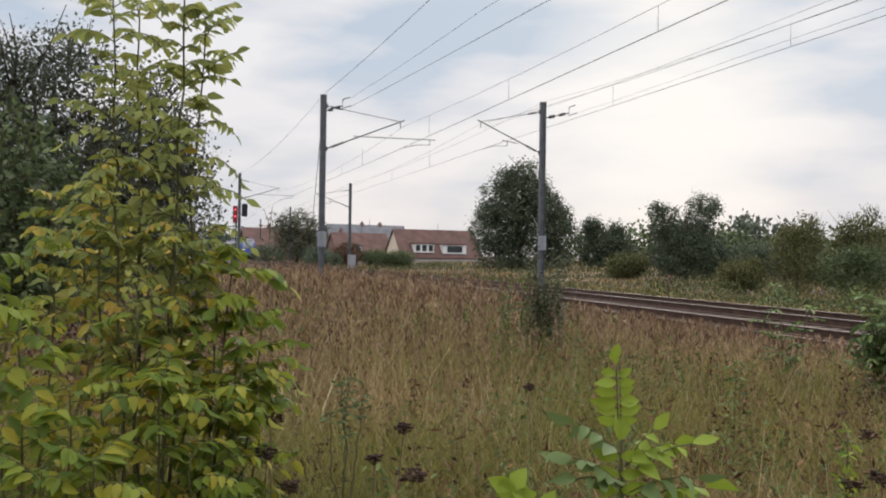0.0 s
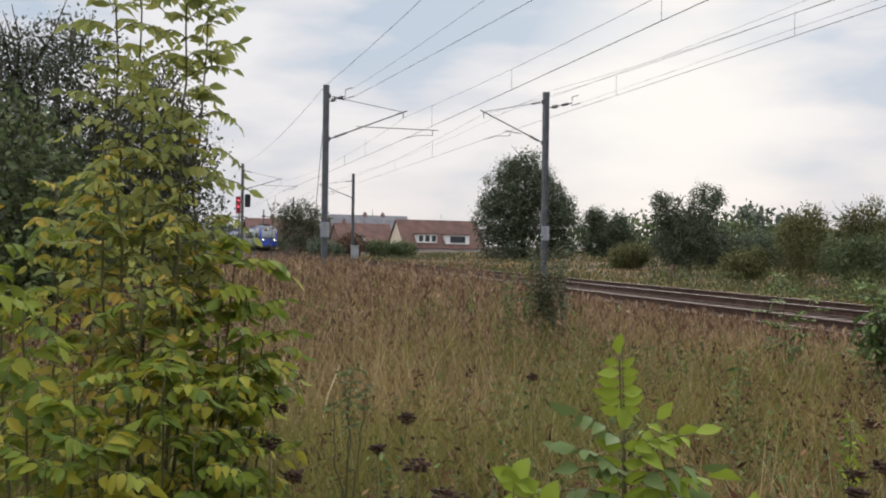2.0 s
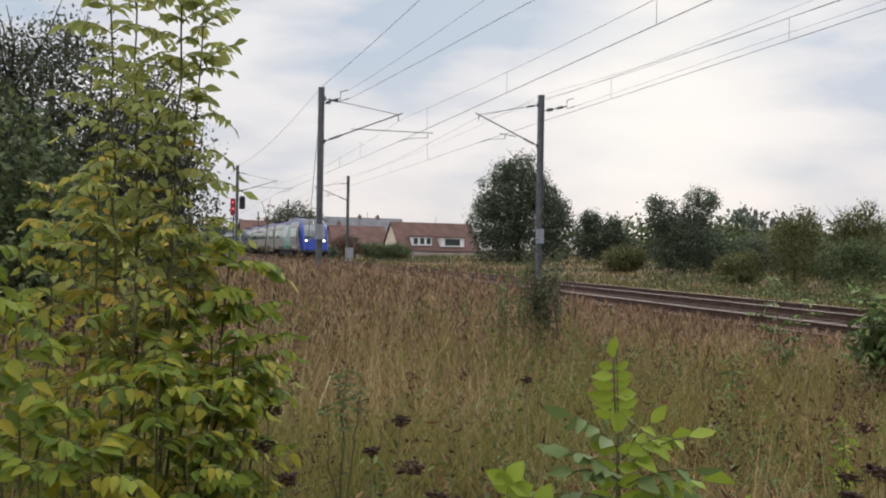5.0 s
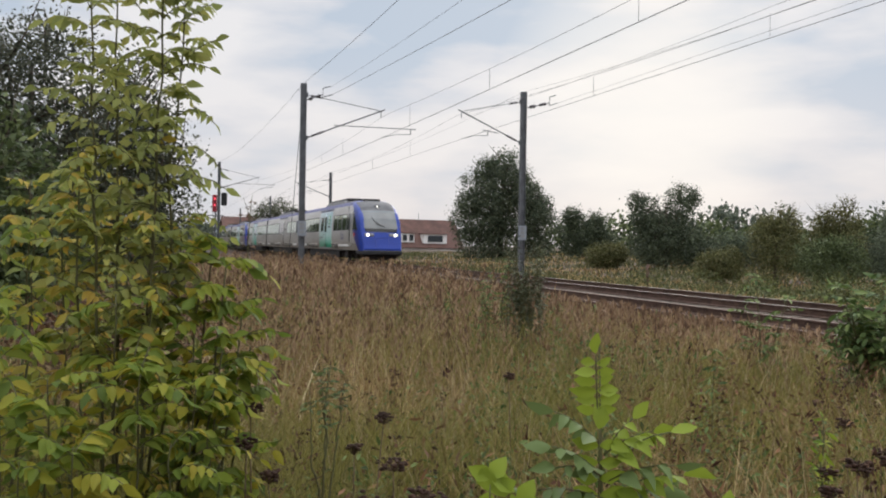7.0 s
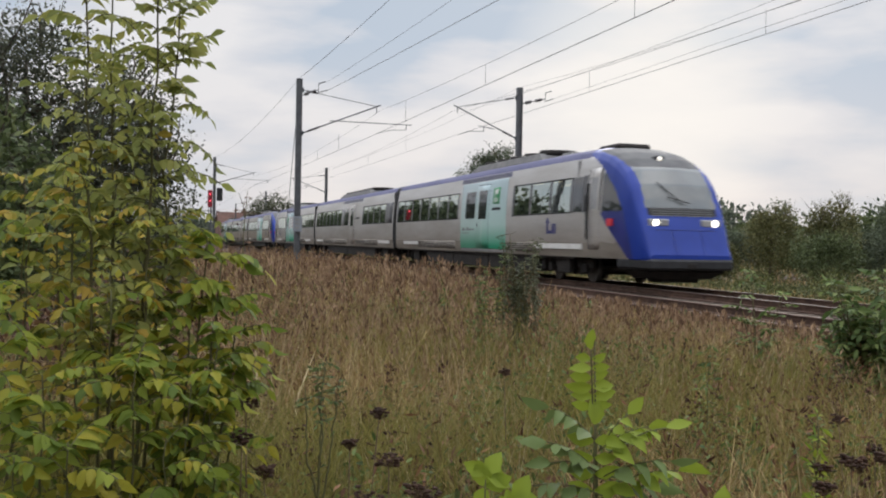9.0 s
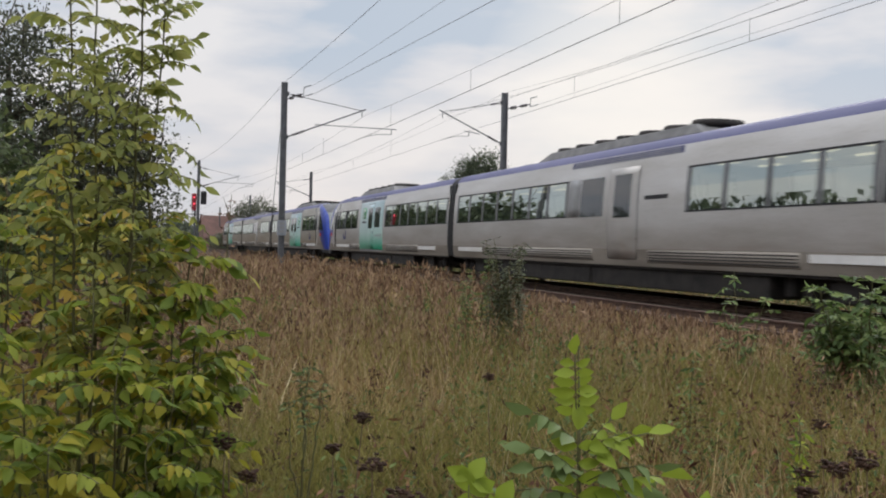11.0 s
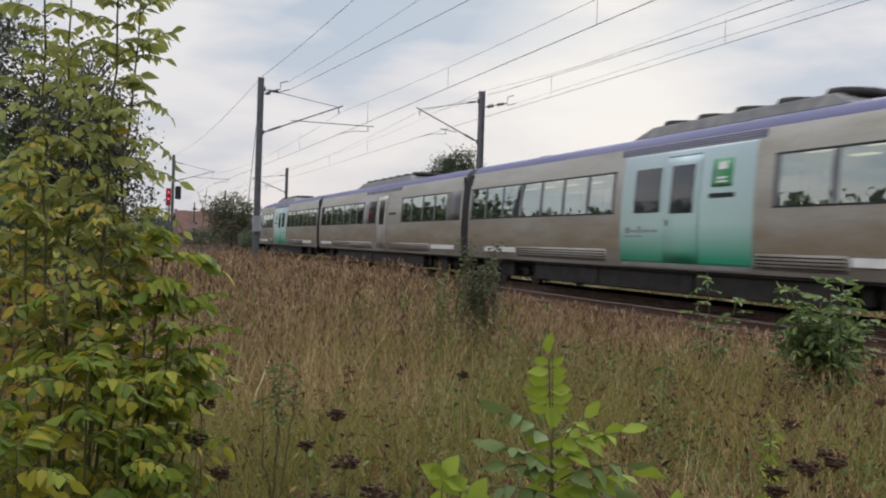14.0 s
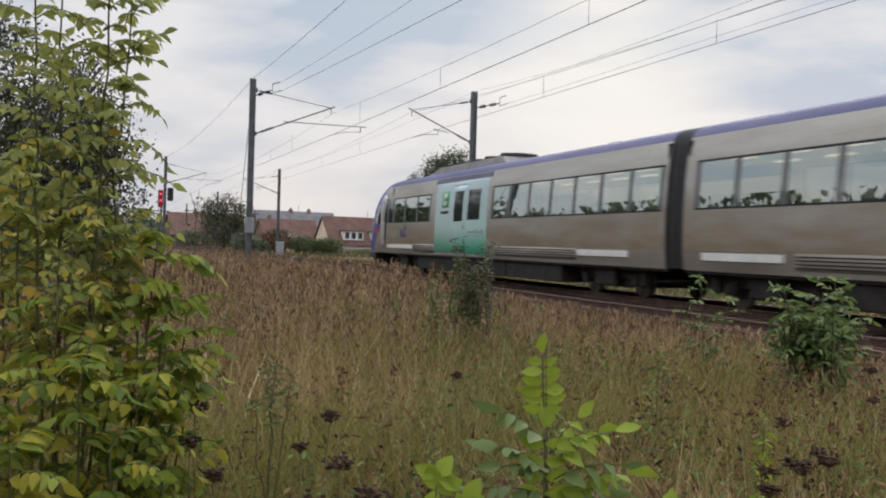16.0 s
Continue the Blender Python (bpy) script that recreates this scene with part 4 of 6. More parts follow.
    def on_nose(z):
        return float(np.interp(z, [0.90, 1.08, 1.40, 1.75], [-0.08, -0.17, -0.31, -0.46])) + 0.006
    for y in (-0.42, 0.42):
        rod("hatch_seam", [(on_nose(z), y, z) for z in (0.93, 1.08, 1.25, 1.4, 1.55)], 0.007, M["navy"], car, "", 4)
    rod("hatch_seam", [(on_nose(1.55), -0.9, 1.55), (on_nose(1.55), 0.9, 1.55)], 0.007, M["navy"], car, "", 4)
    part("top_lamp", boxed(-2.05, -1.85, -0.16, 0.16, 3.42, 3.62, 0.03), M["gasket"], car, "small top lamp")
    bm = bmesh.new()
    r = bmesh.ops.create_uvsphere(bm, u_segments=12, v_segments=8, radius=0.07)
    bmesh.ops.transform(bm, matrix=pose(-1.86, 0, 3.54), verts=r["verts"])
    part("top_lamp_lens", bm, M["lampdim"], car, "pale top lamp lens", True)
    # wipers lie on the sloping glass
    for y0, y1, up in ((0.05, -0.55, 0.45), (0.25, -0.35, 0.10)):
        rod("wiper", [(-0.64, y0, 2.28), (-0.66 - up * 0.35, (y0 + y1) / 2, 2.30 + up * 0.55), (-0.68 - up * 0.7, y1, 2.32 + up * 1.15)], 0.014, M["gasket"], car, "black wiper", 5)
    for k in range(4):
        part("grille_bar", boxed(-0.62 - 0.03 * k, -0.525 - 0.03 * k, -0.92, 0.92, 1.92 + 0.06 * k, 1.94 + 0.06 * k), M["louvre"], car)
    roof_units(car, [(-15.6, -8.0, 0.19), (-7.6, -6.4, 0.10), (-22.5, -21.3, 0.04)])
    part("antenna_cover", boxed(-4.6, -3.3, -0.55, 0.55, 3.90, 4.10, 0.07), M["under"], car, "dark roof end cover")
    bogie(car, -5.5)
    bogie(car, -22.9)
    under_boxes(car, [(-20.6, -16.7), (-16.6, -12.3), (-12.2, -7.7)])
    return car


def build_mid_car():
    """x = 0 at its front gap, -MID_LEN at its rear gap."""
    car = empty("middle_car", pose(0, FAR_TRACK, 0), "silver-grey diesel railcar middle car with a lilac roof edge", "train car", "cars of the train")
    body_shell(car, -MID_LEN + 0.36, -0.36, [(-MID_LEN + 0.75, -MID_LEN + 10.9), (-MID_LEN + 17.3, -MID_LEN + 23.4)])
    saloon(car, -MID_LEN + 0.6, -MID_LEN + 11.0)
    saloon(car, -MID_LEN + 17.0, -MID_LEN + 24.0)
    part("end_wall", boxed(-0.46, -0.38, -1.36, 1.36, 0.8, 3.6), M["under"], car)
    for s in (-1, 1):
        r = -MID_LEN
        windows(car, r + 0.75, r + 10.9, s, 7)
        part_of("louvre_panel", side_panel(r + 10.95, r + 11.75, 2.06, 3.14, 0.006, s), M["louvre"], car, "grey ventilation panel", True)
        part_of("window_pane", side_panel(r + 11.8, r + 13.15, 2.06, 3.12, 0.010, s), M["glass"], car, "dark pane")
        leaf = part_of("door", side_panel(r + 13.5, r + 15.05, 0.93, 3.30, 0.016, s), M["silver"], car, "closed silver plug door", True)
        for a in (r + 13.47, r + 15.06):
            part_of("door_gap", side_panel(a, a + 0.02, 0.93, 3.30, 0.008, s), M["gasket"], leaf)
        part_of("door_window", side_panel(r + 13.8, r + 14.7, 2.0, 3.12, 0.020, s), M["glass"], leaf, "dark door window")
        part_of("text_bar", side_panel(r + 15.4, r + 16.5, 2.42, 2.52, 0.008, s), M["gasket"], car, "dark destination display")
        windows(car, r + 17.3, r + 23.4, s, 4)
        part_of("end_panel", side_panel(r + 23.45, r + 24.8, 2.06, 3.14, 0.006, s), M["endpanel"], car, "dark grey end panel", True)
        white_plate(car, -3.7, -1.1, s)
        white_plate(car, r + 1.1, r + 3.7, s)
        louvres(car, r + 4.0, r + 12.6, s)
        louvres(car, r + 15.6, -4.0, s)
        part_of("roof_grille", side_panel(r + 11.0, r + 17.0, 3.47, 3.64, 0.006, s), M["roofblue"], car)
        for k in range(3):
            part_of("grille_slat", side_panel(r + 11.1, r + 16.9, 3.485 + 0.05 * k, 3.505 + 0.05 * k, 0.012, s), M["louvre"], car)
    roof_units(car, [(-MID_LEN + 7.6, -MID_LEN + 17.2, 0.19), (-MID_LEN + 5.0, -MID_LEN + 6.2, 0.04)])
    bogie(car, -2.9)
    bogie(car, -MID_LEN + 2.9)
    under_boxes(car, [(-MID_LEN + 5.1, -MID_LEN + 12.2), (-MID_LEN + 12.3, -5.1)])
    return car


def gangway():
    """The black bellows between two cars, centred on x = 0."""
    g = empty("gangway_bellows", pose(0, FAR_TRACK, 0), "black rubber bellows between two train cars", "gangway", "bellows of the train")
    for i in range(5):
        x = -0.30 + 0.15 * i
        k = 0.995 if i % 2 == 0 else 0.988
        sec = [(w * HALF * k, 0.78 + (z - SILL) * 0.993) for w, z in SECTION]
        st = [(x - 0.075, [(y * 0.99, z) for y, z in sec]), (x, sec), (x + 0.075, [(y * 0.99, z) for y, z in sec])]
        part_of("bellows_fold", strip_mesh("bellows_fold", st), M["gasket"], g, "", True)
    part("drawbar", boxed(-0.36, 0.36, -0.15, 0.15, 0.6, 0.8), M["under"], g)
    part("floor_bridge", boxed(-0.36, 0.36, -1.2, 1.2, 0.82, 0.9), M["under"], g)
    return g


def repaint(thing, starts, material):
    for ob in thing.children_recursive:
        if ob.name.split(".")[0] in starts:
            ob.material_slots[0].link = "OBJECT"
            ob.material_slots[0].material = material


def build_train():
    """Every rigid piece of the train with its place behind the leading nose, and whether it is turned round."""
    cab, mid, bel = build_cab_car(), build_mid_car(), gangway()
    unit = 2 * CAB_LEN + MID_LEN
    pieces = []
    for u in range(2):
        o = -u * unit
        a = cab if u == 0 else copy_thing(cab, cab.matrix_basis)
        b = mid if u == 0 else copy_thing(mid, mid.matrix_basis)
        c = copy_thing(cab, cab.matrix_basis)
        pieces += [(a, o, 0), (b, o - CAB_LEN, 0), (c, o - unit, 180)]
        for k, d in enumerate((CAB_LEN, CAB_LEN + MID_LEN)):
            g = bel if (u, k) == (0, 0) else copy_thing(bel, bel.matrix_basis)
            pieces.append((g, o - d, 0))
        # only the leading cab has its lamps on; the trailing unit is dustier
        for car in ((c,) if u == 0 else (a, c)):
            repaint(car, ("lens", "top_lamp_lens"), M["deadlamp"])
        if u == 1:
            for car in (a, b, c):
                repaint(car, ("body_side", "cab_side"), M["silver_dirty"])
                tagged(car, car["label"].replace("silver-grey", "dusty silver-grey"))
    return pieces


TRAIN = build_train()


# ---- plants: leaves, trees, bushes ----
RNG = np.random.default_rng(7)


def unit_rows(v):
    return v / np.maximum(np.linalg.norm(v, axis=1, keepdims=True), 1e-9)


def leaf_rows(base, axis, normal, length, width, fold=0.25, droop=0.15):
    """Pointed leaves folded along a midrib: ten corners and ten triangles each. Arrays of n rows."""
    axis = unit_rows(axis)
    side = unit_rows(np.cross(axis, normal))
    up = np.cross(side, axis)
    L, W = length[:, None], width[:, None]
    n = len(base)
    # each leaf curls and twists a little differently, in step with its place
    k = np.sin(base[:, :1] * 91.7 + base[:, 1:2] * 57.3 + base[:, 2:] * 73.1)
    f, dr, tw = fold * W * (1 + 0.6 * k), droop * L * (1 + 0.7 * k), 0.16 * W * k
    def at(a, b, s, lift):
        return base + axis * L * a + side * W * b * s + up * (lift - dr * a * a + s * tw * a)
    left = [at(a, b, 1, f * b * 2) for a, b in ((0.14, 0.26), (0.40, 0.50), (0.74, 0.32))]
    right = [at(a, b, -1, f * b * 2) for a, b in ((0.14, 0.26), (0.44, 0.50), (0.71, 0.33))]
    ribs = [at(a, 0, 0, 0) for a in (0.40, 0.72)]
    verts = np.stack([base, *left, at(1.0, 0, 0, 0), *right[::-1], *ribs], 1).reshape(-1, 3)
    tri = np.array([(0, 1, 8), (1, 2, 8), (2, 9, 8), (2, 3, 9), (3, 4, 9), (4, 5, 9), (5, 6, 9), (6, 8, 9), (6, 7, 8), (7, 0, 8)])
    polys = (np.arange(n)[:, None, None] * 10 + tri[None]).reshape(-1, 3)
    return verts, polys


def rhomb_rows(base, axis, normal, length, width):
    """Cheap far leaves: a folded rhomb of two triangles each."""
    axis = unit_rows(axis)
    side = unit_rows(np.cross(axis, normal))
    up = np.cross(side, axis)
    L, W = length[:, None], width[:, None]
    verts = np.stack([base, base + axis * L * 0.45 + side * W * 0.5 + up * W * 0.15, base + axis * L, base + axis * L * 0.45 - side * W * 0.5 + up * W * 0.15], 1).reshape(-1, 3)
    tri = np.array([(0, 1, 2), (0, 2, 3)])
    return verts, (np.arange(len(base))[:, None, None] * 4 + tri[None]).reshape(-1, 3)


def leafy(name, cols, through_light=0.3, rough=0.55, spread=0.8):
    return mat(name, cols, rough, 0.8, 0.0, rand="island", spread=spread, fine=14, spec=0.2, through_light=through_light)


LEAF = {
    # lightened and slightly blued, which puts distance haze into the far crowns
    "dark": leafy("dark_green_leaves", [(0.046, 0.060, 0.040), (0.078, 0.098, 0.058), (0.125, 0.145, 0.084)]),
    "blackgreen": leafy("blackish_green_leaves", [(0.024, 0.031, 0.027), (0.045, 0.058, 0.045), (0.08, 0.095, 0.072)]),
    "thicket": leafy("dull_dark_green_leaves", [(0.040, 0.046, 0.032), (0.070, 0.080, 0.052), (0.12, 0.125, 0.08)]),
    "mid": leafy("mid_green_leaves", [(0.045, 0.062, 0.026), (0.080, 0.104, 0.042), (0.13, 0.155, 0.062)]),
    "olive": leafy("olive_autumn_leaves", [(0.065, 0.07, 0.025), (0.115, 0.12, 0.042), (0.19, 0.17, 0.075)]),
    "ash": leafy("yellow_green_ash_leaves", [(0.09, 0.135, 0.024), (0.155, 0.205, 0.03), (0.23, 0.26, 0.034), (0.34, 0.28, 0.032)], 0.45, spread=0.6),
    "ashtop": leafy("dull_yellow_green_ash_leaves", [(0.18, 0.205, 0.06), (0.27, 0.29, 0.085), (0.36, 0.345, 0.10)], 0.5, spread=0.6),
    "forbleaf": leafy("dull_green_weed_leaves", [(0.05, 0.075, 0.025), (0.085, 0.12, 0.04), (0.13, 0.17, 0.06)], 0.25),
    "ashgold": leafy("golden_green_ash_leaves", [(0.13, 0.155, 0.032), (0.21, 0.23, 0.04), (0.31, 0.285, 0.048), (0.37, 0.25, 0.042)], 0.4, spread=0.7),
    "yellow": leafy("lime_yellow_leaves", [(0.12, 0.185, 0.022), (0.20, 0.27, 0.03), (0.30, 0.33, 0.04)], 0.4),
    "greygreen": leafy("grey_green_leaves", [(0.06, 0.095, 0.026), (0.11, 0.155, 0.048), (0.18, 0.225, 0.09)], 0.3),
    "elder": leafy("elder_green_leaves", [(0.05, 0.085, 0.025), (0.10, 0.145, 0.042), (0.165, 0.21, 0.065)], 0.3),
    "verge": leafy("dull_green_bramble_leaves", [(0.04, 0.05, 0.016), (0.078, 0.092, 0.028), (0.14, 0.145, 0.05)], 0.25),
    "shrubgrey": leafy("dusty_grey_green_leaves", [(0.045, 0.055, 0.03), (0.08, 0.092, 0.052), (0.13, 0.14, 0.08)], 0.2),
    # paler, greyer green: the haze of distance is put into the leaf colour
    "hazy": leafy("haze_tinted_far_leaves", [(0.07, 0.09, 0.07), (0.11, 0.13, 0.09), (0.16, 0.17, 0.12)], 0.2),
    "rusty": leafy("rusty_brown_leaves", [(0.05, 0.025, 0.018), (0.10, 0.05, 0.028), (0.15, 0.09, 0.04)], 0.2),
}


def crown_points(rng, lobes, n, clump, per):
    """Places in clumps inside ellipsoid lobes (x, y, z, rx, ry, rz), more near the outside."""
    sizes = np.array([l[3] * l[4] * l[5] for l in lobes]) ** 0.67
    pick = rng.choice(len(lobes), n, p=sizes / sizes.sum())
    lo = np.array(lobes)[pick]
    d = unit_rows(rng.normal(size=(n, 3)))
    r = rng.random(n) ** 0.38
    c = lo[:, :3] + d * lo[:, 3:] * r[:, None]
    c = np.repeat(c, per, 0)
    out = np.repeat(d, per, 0)
    return c + rng.normal(size=c.shape) * clump, out


def tree(name, x, y, z, height, lobes, leaf, size, n, per, clump, label, category="tree", trunk=0.2, group="", seed=1, limbs=9, bare=0):
    """A tree or shrub: tapered trunk with limbs, and a crown of small leaves. Lobes in metres from the foot."""
    rng = np.random.default_rng(seed)
    th = empty(name, pose(x, y, z), label, category, group)
    bole, rods = [], []
    for i in range(6):
        f = i / 5
        bole.append(Vector((0.12 * height * 0.1 * math.sin(3 * f + seed), 0.1 * height * 0.1 * math.cos(2 * f + seed), height * 0.86 * f - 0.25)))
    t_mesh = raw_mesh("trunk", *tube(bole, [trunk * (1 - 0.8 * i / 5) for i in range(6)], 8))
    part_of("trunk", t_mesh, M["bark"], th, "", True)
    for k in range(limbs):
        lb = lobes[k % len(lobes)]
        start = bole[1 + k % 4]
        d = unit_rows(rng.normal(size=(1, 3)))[0]
        end = Vector(lb[:3]) + Vector((d[0] * lb[3], d[1] * lb[4], abs(d[2]) * lb[5])) * 0.8
        midp = start.lerp(end, 0.5) + Vector((0, 0, 0.05 * height))
        rods.append(([start, midp, end], [trunk * 0.42, trunk * 0.26, trunk * 0.06]))
    for k in range(bare):
        lb = lobes[k % len(lobes)]
        top = Vector(lb[:3]) + Vector((rng.normal() * lb[3] * 0.5, rng.normal() * lb[4] * 0.5, lb[5] * (1.0 + 0.28 * rng.random())))
        rods.append(([Vector(lb[:3]), Vector(lb[:3]).lerp(top, 0.6) + Vector((0.1, 0.1, 0)), top], [trunk * 0.2, trunk * 0.12, trunk * 0.05]))
    tagged(part_of("branchwork", tubes_mesh("branchwork", rods), M["bark"], th), kind="stuff")
    c, out = crown_points(rng, lobes, n, clump, per)
    m = len(c)
    axis = out * 0.5 + rng.normal(size=(m, 3)) * 0.6 + np.array((0, 0, -0.25))
    normal = rng.normal(size=(m, 3)) * 0.7 + np.array((0, 0, 1.0))
    L = size * (0.6 + 0.8 * rng.random(m))
    v, p = rhomb_rows(c, axis, normal, L, L * 0.62)
    tagged(part_of("crown", array_mesh("crown", v, p), LEAF[leaf], th, "", False), kind="stuff")
    return th


# beyond the tracks
tree("broadleaf_tree", -122.0, 44.4, -0.4, 14.6, [(0, -1.2, 8.8, 4.4, 4.6, 4.6), (0, -3.3, 5.2, 4.2, 3.9, 3.8), (0.4, 1.9, 6.4, 4.2, 3.8, 4.4), (0, 0.3, 12.2, 2.6, 2.7, 2.2), (0, -2.2, 11.2, 2.0, 2.0, 2.2), (0.5, 5.4, 4.6, 2.6, 2.2, 3.6), (0, 3.9, 8.4, 2.2, 2.0, 2.4), (0, 5.6, 6.8, 1.8, 1.5, 2.0), (0, 2.6, 10.6, 1.5, 1.5, 1.6), (0, -3.6, 2.0, 3.2, 3.0, 2.4), (0, 0.6, 2.0, 3.4, 3.4, 2.4), (0, 4.6, 1.9, 2.6, 2.4, 2.2), (0, -4.6, 7.0, 1.6, 1.5, 2.0)], "dark", 0.27, 2700, 18, 0.36, "tall dark green broadleaf tree beyond the railway", trunk=0.45, seed=3, limbs=18, bare=10)
tree("broadleaf_tree", -117.3, 54.0, -0.4, 7.0, [(0, -1.2, 3.2, 2.3, 2.2, 3.0), (0, 1.9, 2.6, 1.9, 2.0, 2.5), (0, 1.7, 4.8, 1.2, 1.1, 1.7), (0, -1.6, 5.6, 1.3, 1.2, 1.3), (0, 3.8, 1.8, 1.6, 1.4, 1.7)], "dark", 0.25, 1000, 15, 0.28, "low dark green tree beside a taller one", trunk=0.2, seed=5, bare=8)
tree("scrub_tree", -74.0, 41.8, -0.6, 7.2, [(0, -2.0, 4.6, 1.5, 1.3, 1.7), (0, 1.1, 5.7, 1.5, 1.2, 1.7), (0, 2.6, 6.0, 0.8, 0.7, 1.0), (0, -2.9, 5.6, 0.7, 0.6, 0.9), (0, -1.1, 2.4, 2.2, 2.1, 2.3), (0, 1.4, 2.3, 2.2, 2.0, 2.3), (0, 3.2, 1.6, 1.6, 1.4, 1.6)], "dark", 0.17, 1700, 15, 0.20, "ragged dark green scrub tree with thin upright shoots", trunk=0.16, seed=8, limbs=14, bare=44)
for i, (dx, dy, h, w, leaf) in enumerate(((-72, 47.5, 3.4, 2.4, "dark"), (-70, 51.5, 2.8, 2.6, "mid"), (-66, 55, 3.0, 2.8, "dark"), (-78, 38.2, 2.1, 1.6, "olive"), (-60, 52, 2.8, 2.6, "mid"), (-62, 46.5, 2.2, 1.9, "mid"))):
    tree("hedge_shrub", dx, dy, -0.6, h, [(0, 0, h * 0.45, w, w, h * 0.5), (0.3, w * 0.5, h * 0.6, w * 0.7, w * 0.7, h * 0.4), (0, -w * 0.6, h * 0.5, w * 0.6, w * 0.6, h * 0.42)], leaf, 0.16, 700, 14, 0.22, "dense rounded green shrub in rough grass", "shrub", 0.1, "shrubs beyond the railway", 20 + i, bare=6)
for i, (dx, dy, h, w, leaf, bare) in enumerate(((-50.0, 31.8, 1.9, 1.3, "olive", 6), (-48.6, 34.6, 4.7, 1.7, "olive", 30), (-47.0, 37.4, 5.2, 1.7, "olive", 44), (-43.5, 39.5, 5.2, 2.0, "dark", 44), (-44.5, 35.2, 2.8, 2.0, "mid", 6), (-40.0, 41.0, 4.2, 2.2, "dark", 20), (-47.5, 41.5, 3.4, 2.2, "dark", 10))):
    tree("autumn_shrub", dx, dy, -0.6, h, [(0, 0, h * 0.40, w, w, h * 0.42), (0.2, 0.5, h * 0.68, w * 0.55, w * 0.5, h * 0.24), (0, -0.7, h * 0.6, w * 0.5, w * 0.45, h * 0.22)], leaf, 0.12, 760, 13, 0.18, "yellowing autumn shrub with bare twigs above", "shrub", 0.08, "autumn shrubs", 40 + i, bare=bare)
# far woods close the horizon; the hazy leaves have distance haze painted in
def far_wood(name, spots, leaf, label, size, seed):
    rng = np.random.default_rng(seed)
    lobes = []
    for x, y, h, w in spots:
        for k in range(3):
            lobes.append((x + rng.normal() * w * 0.3, y + rng.normal() * w * 0.4, h * (0.4 + 0.2 * rng.random()) - 1.0, w, w, h * 0.5))
    c, out = crown_points(rng, lobes, 55 * len(lobes), 0.7, 8)
    m = len(c)
    L = size * (0.6 + 0.8 * rng.random(m))
    v, p = rhomb_rows(c, out + rng.normal(size=(m, 3)) * 0.6, rng.normal(size=(m, 3)) + np.array((0, 0, 1)), L, L * 0.7)
    tagged(part_of(name, array_mesh(name, v, p), LEAF[leaf], None, label), category="woodland", kind="stuff")


far_wood("far_wood", [(-185 + 9 * i, 104 + 7.0 * i, 9.5 + 1.6 * math.sin(i * 1.7), 5.5) for i in range(15)], "hazy", "green woodland along the horizon, haze in its leaf colour", 1.0, 11)
far_wood("far_hedge", [(-150 + 4 * i, 66 + 6.5 * i, 6.0 + 1.2 * math.sin(i * 2.3), 4.0) for i in range(9)], "mid", "green field hedge beyond the railway", 0.7, 12)
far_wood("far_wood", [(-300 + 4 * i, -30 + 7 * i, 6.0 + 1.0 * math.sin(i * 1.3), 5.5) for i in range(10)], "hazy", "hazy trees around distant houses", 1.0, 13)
# beside the houses
tree("broadleaf_tree", -149.0, 17.9, -0.4, 8.7, [(0, 0, 6.0, 2.8, 2.8, 2.4), (0, -2.2, 5.0, 2.0, 1.9, 2.2), (0, 2.8, 4.6, 2.2, 2.0, 2.2), (0, -0.6, 2.8, 2.6, 2.6, 2.6), (0, 1.8, 2.2, 2.4, 2.4, 2.2)], "shrubgrey", 0.26, 900, 12, 0.34, "grey-green tree near the line", trunk=0.2, seed=61, bare=16)
for i, (dx, dy, h, w, leaf) in enumerate(((-140, 19.8, 2.6, 2.2, "dark"), (-138, 23.6, 3.2, 2.0, "rusty"), (-150, 30.5, 2.4, 2.6, "mid"), (-150, 34.2, 2.2, 2.4, "mid"), (-160, 14.5, 3.0, 3.0, "dark"), (-118, 16.9, 1.8, 1.2, "dark"), (-150, 26.5, 3.4, 1.6, "blackgreen"), (-128, 19.6, 1.6, 1.6, "dark"))):
    tree("garden_shrub", dx, dy, -0.5, h, [(0, 0, h * 0.5, w, w, h * 0.52)], leaf, 0.22, 420, 10, 0.24, "clipped garden shrub before the houses", "shrub", 0.08, "garden shrubs", 70 + i, limbs=5)
# the thicket on the camera's side of the line
tree("thicket_tree", -16.6, -1.9, FIELD, 5.3, [(0.2, 1.95, 1.9, 0.75, 0.60, 1.5), (0, 1.95, 2.9, 0.8, 0.55, 0.8), (0, 1.5, 3.8, 0.9, 0.65, 0.75), (0, 1.0, 3.0, 1.2, 1.0, 1.0), (0, 0.2, 4.5, 1.1, 0.75, 0.6), (0, -0.6, 3.9, 1.5, 1.3, 1.0), (0.3, 0.7, 2.4, 1.5, 1.3, 1.4), (0, -1.2, 2.6, 1.7, 1.6, 1.7), (0, 1.5, 1.4, 1.2, 1.0, 1.3), (0, 0.0, 1.2, 1.6, 1.7, 1.2), (0, -1.6, 4.2, 1.2, 1.1, 0.9), (0, -2.3, 3.4, 1.4, 1.1, 1.4)], "thicket", 0.066, 4300, 17, 0.15, "dense dark thicket tree behind yellowing saplings", trunk=0.11, seed=81, limbs=34, bare=70)
